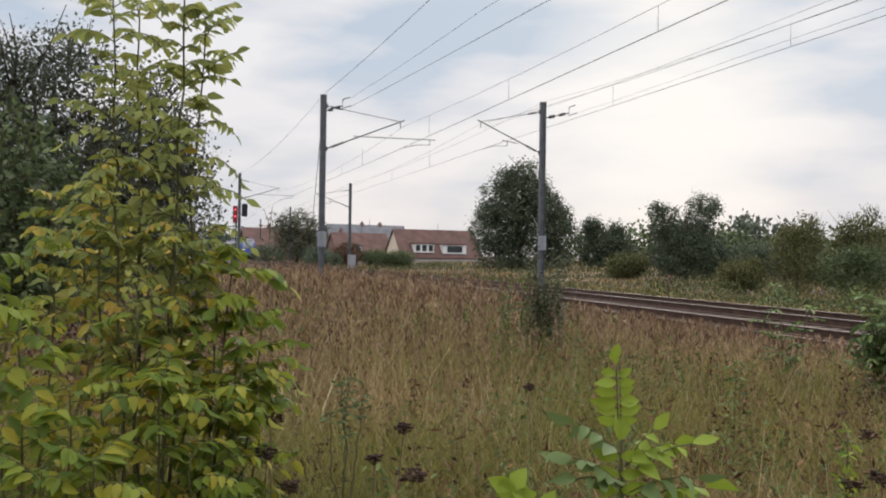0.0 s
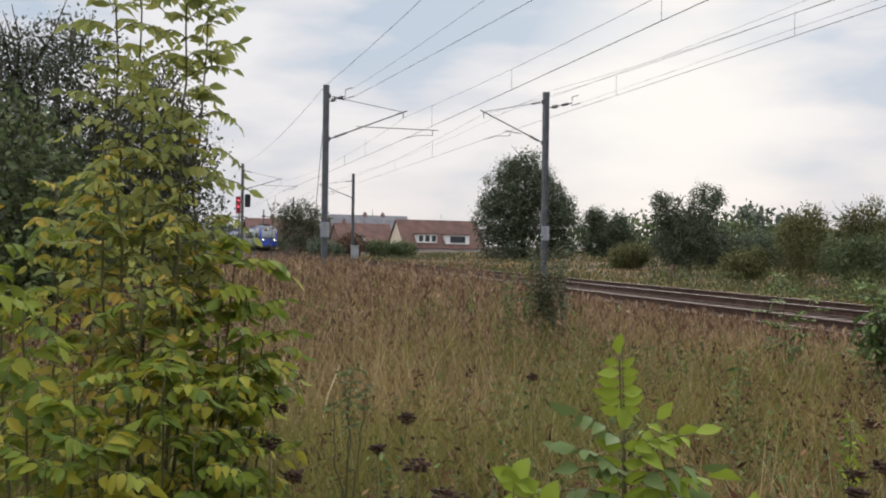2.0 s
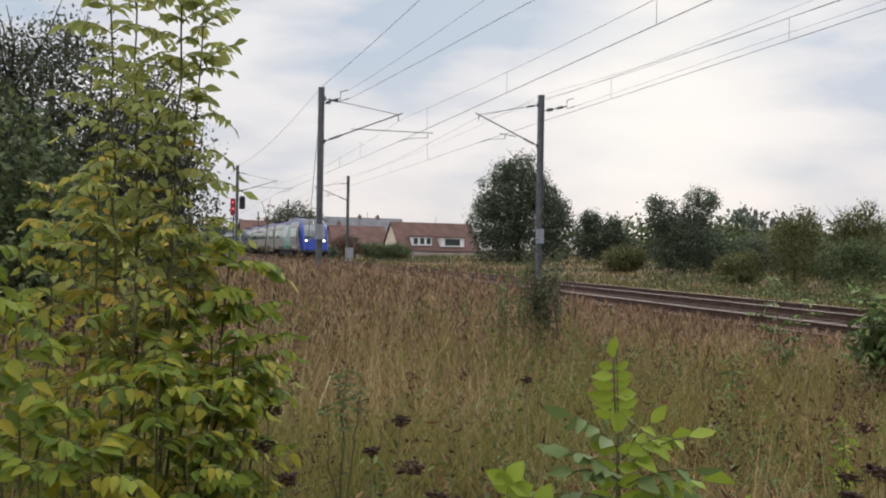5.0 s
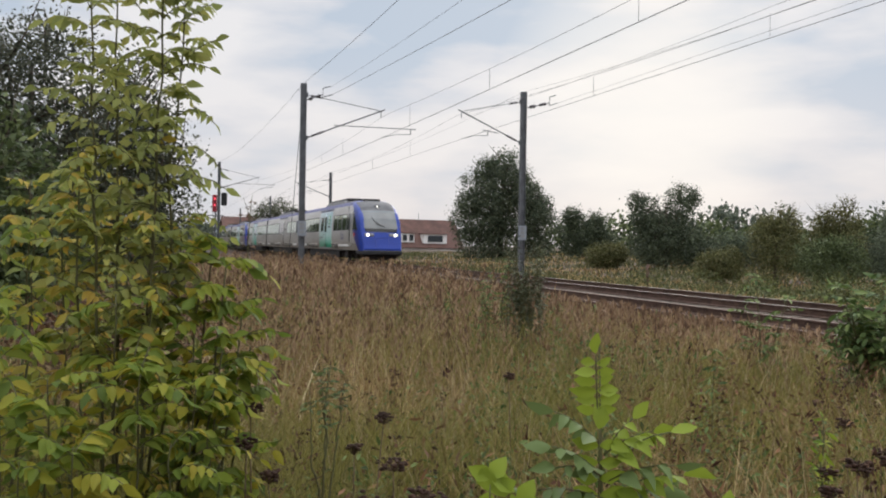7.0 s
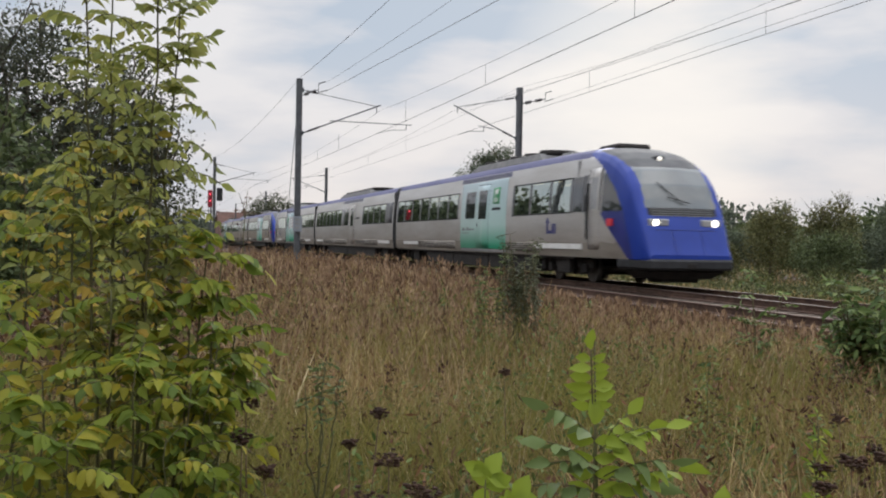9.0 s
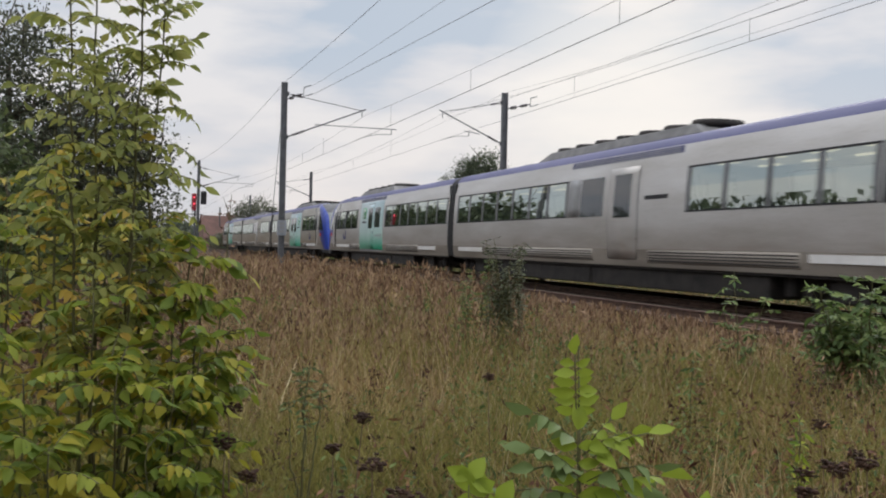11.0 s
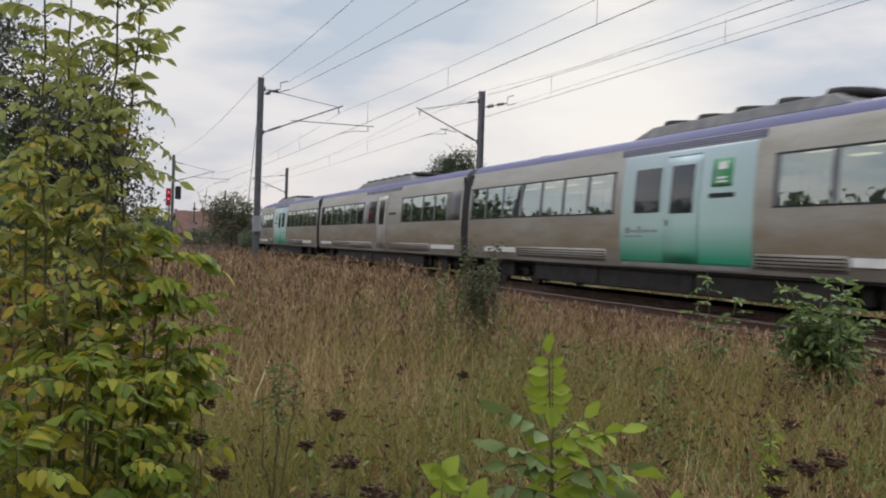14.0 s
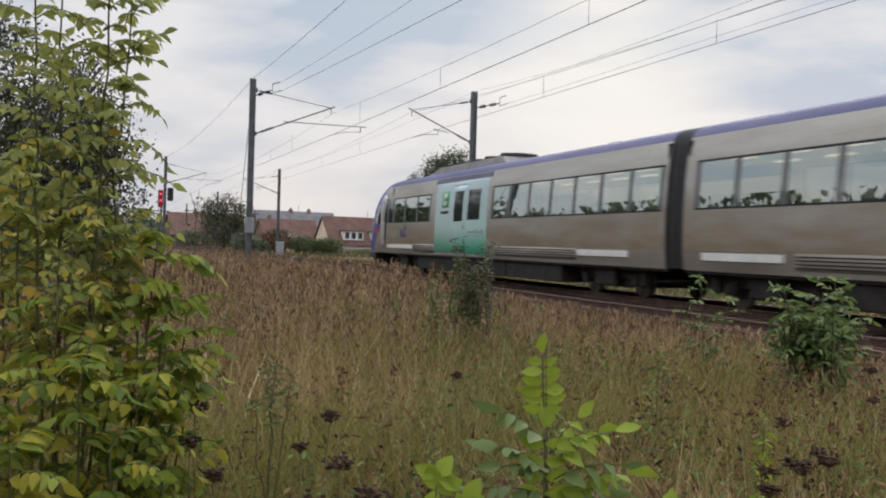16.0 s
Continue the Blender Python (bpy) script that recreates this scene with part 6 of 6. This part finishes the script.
M["deadstem"] = mat("dry_brown_stalk", [(0.06, 0.035, 0.02), (0.13, 0.085, 0.05)], 0.9, 20, 0.2)
M["deadhead"] = mat("dark_dry_florets", [(0.022, 0.011, 0.007), (0.055, 0.027, 0.016)], 0.95, 40, 0.3)
for i, (x, y, z, r) in enumerate(((-2.72, 0.68, 0.53, 0.05), (-2.66, 0.74, 0.46, 0.045), (-2.7, 0.79, 0.44, 0.04), (-2.99, 0.30, 0.65, 0.032), (-3.0, 0.27, 0.55, 0.03), (-3.13, 0.68, 0.585, 0.028), (-3.1, 0.63, 0.50, 0.026), (-2.9, 0.38, 0.47, 0.03), (-2.6, 0.24, 0.44, 0.035), (-2.7, 0.62, 0.42, 0.04), (-4.6, 1.75, 0.50, 0.025), (-2.5, 0.62, 0.38, 0.04), (-3.5, 2.9, 0.42, 0.03), (-3.2, 2.8, 0.36, 0.03), (-4.4, 4.1, 0.52, 0.035), (-4.2, 4.0, 0.38, 0.03), (-2.8, 2.3, 0.4, 0.03), (-2.25, 1.92, 0.56, 0.03), (-2.40, 2.12, 0.54, 0.03), (-2.2, 1.80, 0.50, 0.028), (-2.5, 2.0, 0.48, 0.03))):
    dead_umbel(x, y, z, r, 200 + i)


# ---- grass and weeds ----
def land(x, y):
    return np.array([ground_height(float(a), float(b)) for a, b in zip(x, y)])


def wedge(rng, n, near, far, power=1.0, spread=(37, 108)):
    """Places on the field, thinning with the distance from the eye."""
    d = near * (far / near) ** (rng.random(n) ** power)
    a = np.radians(spread[0] + (spread[1] - spread[0]) * rng.random(n))
    return -d * np.sin(a), d * np.cos(a), d


def patch(x, y, scale, seed):
    return np.array([noise.noise((a * scale, b * scale, seed * 7.3)) for a, b in zip(x, y)])


def blades(name, x, y, h, w, bend, material, label, rng, category="grass"):
    """Curved tapering blades: five corners, three triangles each."""
    n = len(x)
    z = land(x, y) - 0.02
    a = rng.random(n) * 6.28
    face = rng.random(n) * 6.28
    dx, dy = np.cos(a) * bend * h, np.sin(a) * bend * h
    sx, sy = np.cos(face) * w * 0.5, np.sin(face) * w * 0.5
    def row(f, g, k):
        return np.stack([x + dx * g + sx * k, y + dy * g + sy * k, z + h * f], 1)
    v = np.stack([row(0, 0, 1), row(0, 0, -1), row(0.55, 0.3, 0.8), row(0.55, 0.3, -0.8), row(0.97, 1.0, 0)], 1).reshape(-1, 3)
    tri = np.array([(0, 1, 3), (0, 3, 2), (2, 3, 4)])
    p = (np.arange(n)[:, None, None] * 5 + tri[None]).reshape(-1, 3)
    tagged(part_of(name, array_mesh(name, v, p), material, None, label), category=category, kind="stuff")


M["straw"] = mat("straw_grass", [(0.075, 0.038, 0.017), (0.25, 0.162, 0.066), (0.54, 0.405, 0.195)], 0.8, 0.9, 0, rand="island", spread=0.55, fine=4.0, through_light=0.25)
M["grass"] = mat("green_meadow_grass", [(0.064, 0.058, 0.014), (0.158, 0.142, 0.033), (0.29, 0.258, 0.062)], 0.7, 0.7, 0, rand="island", spread=0.42, fine=4.0, through_light=0.3)
M["stemstraw"] = mat("pale_grass_stems", [(0.17, 0.12, 0.06), (0.34, 0.255, 0.14), (0.58, 0.47, 0.29)], 0.8, 0.9, 0, rand="island", spread=0.6, fine=4.0, through_light=0.2)
M["brownstem"] = mat("withered_brown_stem", [(0.04, 0.016, 0.009), (0.12, 0.054, 0.027), (0.25, 0.135, 0.066)], 0.9, 0.9, 0, rand="island", spread=0.6, fine=4.0, through_light=0.1)
M["redweed"] = mat("dark_reddish_weed", [(0.022, 0.010, 0.007), (0.06, 0.028, 0.018), (0.13, 0.065, 0.04)], 0.9, 0.9, 0, rand="island", spread=0.6, fine=4.0)
M["vergegrass"] = mat("dull_verge_grass", [(0.038, 0.046, 0.017), (0.074, 0.082, 0.028), (0.14, 0.135, 0.052)], 0.8, 0.25, 0, rand="island", spread=0.45, fine=2.0, through_light=0.2)
M["weed"] = mat("brown_dry_weeds", [(0.065, 0.036, 0.022), (0.185, 0.113, 0.066), (0.38, 0.26, 0.16)], 0.9, 0.8, 0, rand="island", spread=0.5, fine=4.0, through_light=0.15)
M["forb"] = mat("green_low_forbs", [(0.045, 0.068, 0.02), (0.085, 0.125, 0.034), (0.14, 0.185, 0.055)], 0.7, 0.5, 0, rand="island", spread=0.7, fine=3.0, through_light=0.3)


def field_plants():
    rng = np.random.default_rng(300)
    def near_field(n, near, far, power):
        x, y, d = wedge(rng, n, near, far, power)
        ok = (y < 8.9) & ((x < -1.0) | (y > 1.5)) & (d > near) & ~((d < 2.3) & (y < 3))
        return x[ok], y[ok], d[ok]
    def limit(x, y, h):
        # low enough beside the rails to leave them in sight on the open stretch
        cap = np.where((x > -21) & (y > 2.5), 1.15 * (1 - np.minimum(y, 8.8) / 9.7) + 0.36, 1.2)
        return np.minimum(h, cap * (0.78 + 0.22 * rng.random(len(h))))
    # straw and green grass, in tufts
    def tufts(n, per, near, far, power, seed, bias, gain):
        x, y, d = near_field(n, near, far, power)
        p = patch(x, y, 0.42, seed) + 0.5 * patch(x, y, 1.6, seed + 20)
        lush = np.exp(-((x + 6.8) / 2.8) ** 2 - ((y - 4.6) / 1.7) ** 2) + 0.8 * np.exp(-((x + 4.4) / 1.0) ** 2 - ((y - 1.5) / 0.8) ** 2)
        p = p + 0.28 * lush
        keep = rng.random(len(x)) < bias + gain * p
        x, y, d, p = x[keep], y[keep], d[keep], p[keep]
        k = 0.58 + 0.8 * rng.random(len(x))
        x, y, d, p, k = (np.repeat(v, per) for v in (x, y, d, p, k))
        r = 0.028 + 0.005 * d
        return x + rng.normal(size=len(x)) * r, y + rng.normal(size=len(x)) * r, d, p, k
    x, y, d, p, k = tufts(16000, 9, 1.7, 80, 0.85, 2, 0.66, -2.3)
    h = limit(x, y, k * (0.34 + 0.36 * rng.random(len(x)) - 0.25 * np.maximum(p, -0.4)))
    blades("straw_grass", x, y, h, np.maximum(0.0048, d * 0.0008), 0.2 + 0.6 * rng.random(len(x)), M["straw"], "tall dry straw-coloured meadow grass", rng)
    x, y, d, p, k = tufts(16500, 10, 1.7, 60, 0.8, 2, 0.30, 3.0)
    h = limit(x, y, k * (0.26 + 0.32 * rng.random(len(x)) + 0.5 * np.maximum(p, -0.4)))
    blades("green_grass", x, y, h, np.maximum(0.0055, d * 0.0008), 0.25 + 0.7 * rng.random(len(x)), M["grass"], "green meadow grass under the dry stalks", rng)
    # brown weed stalks with seed heads
    x, y, d = near_field(12500, 2.6, 75, 0.60)
    p = patch(x, y, 0.3, 3)
    left = (x < -9)
    keep = rng.random(len(x)) < np.where(left, 0.85, np.where(d < 7, 0.05, 0.22)) + 0.5 * p
    x, y, d = x[keep], y[keep], d[keep]
    h = limit(x, y, 0.50 + 0.42 * rng.random(len(x)) + 0.12 * (x < -16))
    z = land(x, y)
    n = len(x)
    lean = rng.normal(size=(n, 2)) * 0.10
    blades("dry_stalks", x, y, h, np.maximum(0.004, d * 0.0006), 0.12 * np.ones(n), M["weed"], "brown dry weed stalks", rng, "weeds")
    k = 10
    f = 1.02 - 0.5 * rng.random((n, k)) ** 1.6
    r = 0.012 + 0.05 * (1.02 - f)
    bx = x[:, None] + lean[:, :1] * f * h[:, None] + rng.normal(size=(n, k)) * r
    by = y[:, None] + lean[:, 1:] * f * h[:, None] + rng.normal(size=(n, k)) * r
    bz = z[:, None] + h[:, None] * f
    base = np.stack([bx, by, bz], -1).reshape(-1, 3)
    m = len(base)
    L = (0.03 + 0.07 * rng.random(m)) * np.repeat(np.clip(d / 10, 0.7, 2.2), k)
    v, q = rhomb_rows(base, rng.normal(size=(m, 3)) * 0.35 + np.array((0, 0, 1.0)), rng.normal(size=(m, 3)), L, L * 0.22)
    tagged(part_of("seed_heads", array_mesh("seed_heads", v, q), M["weed"], None, "brown withered leaves and seed heads of tall weeds"), category="weeds", kind="stuff")
    # long flowering stems of grass stand above the rest
    x, y, d = near_field(16000, 3.4, 60, 0.66)
    h = limit(x, y, 0.55 + 0.4 * rng.random(len(x)))
    blades("grass_stems", x, y, h, np.maximum(0.0032, d * 0.0006), 0.08 + 0.32 * rng.random(len(x)), M["stemstraw"], "thin pale flowering grass stems", rng)
    # thin brown stems close by, with narrow withered leaves
    x, y, d = near_field(13000, 1.9, 18, 0.95)
    p = patch(x, y, 0.7, 6)
    keep = rng.random(len(x)) < 0.5 + 1.2 * p
    x, y, d = x[keep], y[keep], d[keep]
    n, k = len(x), 5
    h = limit(x, y, 0.35 + 0.5 * rng.random(n))
    z = land(x, y)
    blades("brown_stems", x, y, h, np.maximum(0.0042, d * 0.0006), 0.12 * np.ones(n), M["brownstem"], "thin brown withered stems among the grass", rng, "weeds")
    f = 0.25 + 0.75 * rng.random((n, k))
    base = np.stack([x[:, None] + rng.normal(size=(n, k)) * 0.012, y[:, None] + rng.normal(size=(n, k)) * 0.012, z[:, None] + h[:, None] * f], -1).reshape(-1, 3)
    m = len(base)
    L = 0.025 + 0.05 * rng.random(m)
    v, q = rhomb_rows(base, rng.normal(size=(m, 3)) * 0.7 + np.array((0, 0, 0.5)), rng.normal(size=(m, 3)), L, L * 0.2)
    tagged(part_of("withered_leaves", array_mesh("withered_leaves", v, q), M["brownstem"], None, "narrow withered brown leaves on thin stems"), category="weeds", kind="stuff")
    # pale curling leaves of a withered grass clump
    n = 34
    x, y = -7.0 + 0.25 * rng.normal(size=n), 0.68 + 0.22 * rng.normal(size=n)
    blades("withered_grass_clump", x, y, 0.75 + 0.35 * rng.random(n), 0.022 * np.ones(n), 0.15 + 0.35 * rng.random(n), M["stemstraw"], "pale curling leaves of withered coarse grass", rng)
    # dead leaves and litter low in the sward
    x, y, d = near_field(26000, 1.7, 14, 1.0)
    m = len(x)
    base = np.stack([x, y, land(x, y) + 0.03 + 0.32 * rng.random(m) ** 1.5], 1)
    L = 0.03 + 0.05 * rng.random(m)
    v, q = rhomb_rows(base, rng.normal(size=(m, 3)), rng.normal(size=(m, 3)) * 0.6 + np.array((0, 0, 1)), L, L * 0.45)
    tagged(part_of("leaf_litter", array_mesh("leaf_litter", v, q), M["brownstem"], None, "brown dead leaves caught low in the grass"), category="leaf litter", kind="stuff")
    # dark reddish weeds in clumps close by
    cx, cy, cd = near_field(110, 2.3, 13, 0.9)
    cx, cy = cx[(cy < 1.9) | (cy > 2.6)], cy[(cy < 1.9) | (cy > 2.6)]
    x, y = np.repeat(cx, 7) + rng.normal(size=len(cx) * 7) * 0.10, np.repeat(cy, 7) + rng.normal(size=len(cx) * 7) * 0.10
    h = limit(x, y, 0.4 + 0.42 * rng.random(len(x)))
    n, k = len(x), 26
    z = land(x, y)
    blades("reddish_stalks", x, y, h, 0.006 * np.ones(n), 0.05 * np.ones(n), M["redweed"], "dark reddish dry dock stalks", rng, "weeds")
    f = 1.0 - 0.62 * rng.random((n, k)) ** 1.2
    base = np.stack([x[:, None] + rng.normal(size=(n, k)) * 0.014, y[:, None] + rng.normal(size=(n, k)) * 0.014, z[:, None] + h[:, None] * f], -1).reshape(-1, 3)
    m = len(base)
    L = 0.014 + 0.022 * rng.random(m)
    v, q = rhomb_rows(base, rng.normal(size=(m, 3)) + np.array((0, 0, 0.4)), rng.normal(size=(m, 3)), L, L * 0.6)
    tagged(part_of("reddish_seeds", array_mesh("reddish_seeds", v, q), M["redweed"], None, "dark reddish seeds along dry dock stalks"), category="weeds", kind="stuff")
    # the same meadow goes on round and behind the eye
    n = 70000
    x, y = -9 + 24 * rng.random(n), -13 + 20.5 * rng.random(n)
    a = np.degrees(np.arctan2(-x, y))
    d = np.hypot(x, y)
    ok = ~((a > 36) & (a < 109) & (d > 1.6)) & (d > 0.45)
    x, y, d = x[ok], y[ok], d[ok]
    p = patch(x, y, 0.42, 2)
    h = np.where(d < 1.8, 0.16, 0.30) * (0.6 + rng.random(len(x)))
    g = rng.random(len(x)) < 0.45 + 1.5 * p
    for sel, name, m in ((g, "green_grass", M["grass"]), (~g, "straw_grass", M["straw"])):
        blades(name, x[sel], y[sel], h[sel], 0.008 * np.ones(int(sel.sum())), 0.3 + 0.5 * rng.random(int(sel.sum())), m, "trodden meadow grass around the viewpoint", rng)
    # low forbs
    x, y, d = near_field(8200, 1.9, 30, 0.8)
    p = patch(x, y, 0.6, 4) + 0.4 * patch(x, y, 1.7, 9)
    keep = rng.random(len(x)) < 0.30 + 2.0 * p
    x, y, d = x[keep], y[keep], d[keep]
    n, k = len(x), 14
    z = land(x, y)
    hh = limit(x, y, 0.36 + 0.42 * rng.random(n))
    f = rng.random((n, k))
    base = np.stack([x[:, None] + rng.normal(size=(n, k)) * 0.045, y[:, None] + rng.normal(size=(n, k)) * 0.045, z[:, None] + hh[:, None] * (0.25 + 0.75 * f)], -1).reshape(-1, 3)
    m = len(base)
    L = (0.025 + 0.035 * rng.random(m)) * np.repeat(np.clip(d / 8, 0.9, 2.0), k)
    v, q = leaf_rows(base, rng.normal(size=(m, 3)) + np.array((0, 0, 0.3)), rng.normal(size=(m, 3)) * 0.5 + np.array((0, 0, 1)), L, L * 0.4)
    tagged(part_of("low_forbs", array_mesh("low_forbs", v, q), M["forb"], None, "small green leaves of low meadow herbs"), category="herbs", kind="stuff")
    # beyond the tracks
    n = 90000
    x, y, d = wedge(rng, n, 17, 190, 0.95, (30, 88))
    ok = (y > 15.9) & (y < 75)
    x, y, d = x[ok], y[ok], d[ok]
    p = patch(x, y, 0.12, 5)
    h = (0.18 + 0.28 * rng.random(len(x))) * (1 + 0.6 * p)
    g = rng.random(len(x)) < 0.66 + 1.2 * p
    for sel, name, m, label in ((g, "far_green_grass", M["vergegrass"], "rough green grass beyond the tracks"), (~g, "far_straw_grass", M["straw"], "pale dry grass beyond the tracks")):
        blades(name, x[sel], y[sel], h[sel], np.maximum(0.012, d[sel] * 0.0010), 0.2 + 0.4 * rng.random(int(sel.sum())), m, label, rng)
    # brambles and nettles on the far verge
    lobes = []
    for i in range(60):
        bx = -34 + 30 * rng.random()
        by = 17.0 + 14 * rng.random() ** 1.2
        s = 0.4 + 0.6 * rng.random()
        lobes.append((bx, by, -0.45, s * 1.3, s * 1.2, s * 0.75 + 0.15))
    c, out = crown_points(rng, lobes, 9000, 0.08, 7)
    c[:, 2] = np.maximum(c[:, 2], -0.6)
    m = len(c)
    L = 0.05 + 0.07 * rng.random(m)
    v, q = rhomb_rows(c, out + rng.normal(size=(m, 3)) * 0.5, rng.normal(size=(m, 3)) * 0.5 + np.array((0, 0, 1)), L, L * 0.6)
    tagged(part_of("brambles", array_mesh("brambles", v, q), LEAF["verge"], None, "green bramble and nettle tangle beyond the tracks"), category="brambles", kind="stuff")
    # weeds between the near rails
    n = 24000
    x = -60 * rng.random(n) ** 1.2 + 2
    y = np.where(rng.random(n) < 0.93, 7.6 + 1.45 * rng.random(n), 10.7 + 1.2 * rng.random(n))
    h = np.where(y < 9.2, np.where(x > -24, np.where(y > 8.5, 0.34, 0.2), 0.44), 0.05) * (0.5 + 0.6 * rng.random(n))
    blades("trackside_weeds", x, y, h + 0.15, np.maximum(0.006, -x * 0.0008 + 0.004), 0.3 * np.ones(n), M["straw"], "sparse dry weeds in the ballast", rng)


field_plants()


# ---- lineside furniture ----
def signal():
    """A colour-light signal on the near side, showing red."""
    x, y = -76.0, 4.45
    th = empty("railway_signal", pose(x, y, FIELD), "railway colour-light signal showing red on a dark post", "signal")
    rod("post", [(0, 0, 0), (0, 0, 4.3)], 0.07, M["darkmast"], th, "", 8)
    h = part("signal_head", boxed(0.05, 0.28, -0.26, 0.09, 3.85, 5.15, 0.05), M["redplate"], th, "dark red signal head with two lit lenses")
    for z in (4.35, 4.85):
        bm = bmesh.new()
        r = bmesh.ops.create_uvsphere(bm, u_segments=12, v_segments=8, radius=0.07)
        bmesh.ops.transform(bm, matrix=pose(0.27, -0.085, z), verts=r["verts"])
        part("lens", bm, M["redglow"], h, "glowing red lens", True)
    part("ladder_rail", boxed(-0.12, -0.09, -0.2, -0.17, 0, 4.2), M["darkmast"], th)
    part("ladder_rail", boxed(-0.12, -0.09, 0.17, 0.2, 0, 4.2), M["darkmast"], th)
    for k in range(11):
        part("rung", boxed(-0.115, -0.095, -0.169, 0.169, 0.35 + 0.35 * k, 0.37 + 0.35 * k), M["darkmast"], th)
    part("platform", boxed(-0.5, 0.35, -0.6, 0.6, 3.55, 3.60), M["darkmast"], th)
    e = part("rear_head", boxed(-0.35, 0.03, 0.42, 0.85, 4.35, 5.35, 0.06), M["blackpaint"], th, "black rear signal box")
    part("hood", boxed(0.035, 0.2, 0.5, 0.85, 5.1, 5.15), M["blackpaint"], e)


def relay_cabinet():
    th = empty("relay_cabinet", pose(-88.6, 15.65, -0.45), "pale grey lineside cabinet beside a mast", "cabinet")
    b = part("body", boxed(-0.4, 0.4, -0.30, 0.32, 0.0, 1.5, 0.03), M["cabinet"], th)
    part("roof_cap", boxed(-0.45, 0.45, -0.35, 0.37, 1.5, 1.56, 0.02), M["cabinet"], th)
    part("door", boxed(0.402, 0.42, -0.27, -0.005, 0.12, 1.42), M["cabinet"], th)
    d = part("door", boxed(0.402, 0.42, 0.015, 0.29, 0.12, 1.42), M["cabinet"], th)
    part("handle", boxed(0.422, 0.45, 0.04, 0.07, 0.7, 0.9), M["darkmast"], d)


signal()
relay_cabinet()
tagged(rod("marker_stake", [(-33.6, 18.2, -0.6), (-33.6, 18.2, 0.55)], 0.06, M["rust"], None, "rusty red-brown stake in the grass", 6), category="stake")
# a dead umbellifer that stands up beside the signal
leafy_shoots("dry_hogweed", [[(-22.0, 2.0, FIELD), (-22.0, 2.0, 1.2), (-22.0, 2.08, 2.2)], [(-22.0, 2.03, 1.6), (-22.0, 1.98, 1.9), (-22.0, 1.88, 2.15)]], "rusty", 0.12, 0.2, 2, 0.35, "dry hogweed stalk with sparse withered leaves", "weed", 130, 0.55, 0.35, thick=0.012)


# ---- what moves ----
NOSE = [(0.0, -190.2), (2.0, -152.5), (4.0, -114.7), (6.5, -67.4), (7.0, -58.5), (8.0, -40.4), (8.5, -31.4), (9.0, -22.3), (11.5, 24.2), (12.0, 33.6), (12.5, 43.2), (13.0, 52.9), (13.5, 62.5), (14.5, 81.6), (15.5, 101.3), (16.0, 111.2)]


def motions():
    for thing, offset, turn in TRAIN:
        walk(thing, [(t, pose(s + offset, FAR_TRACK, 0, 0, 0, turn)) for t, s in NOSE])
        # its wheels roll along the rails
        for ob in thing.children_recursive:
            if ob.name.startswith("wheelset"):
                place, sign = ob.location.copy(), -1 if turn else 1
                rows = []
                for k in range(16 * FPS + 1):
                    s = float(np.interp(k / FPS, [t for t, _ in NOSE], [v for _, v in NOSE]))
                    rows.append((k / FPS, pose(*place, 0, math.degrees(sign * (s - NOSE[0][1]) / WHEEL), 0)))
                walk(ob, rows)


motions()
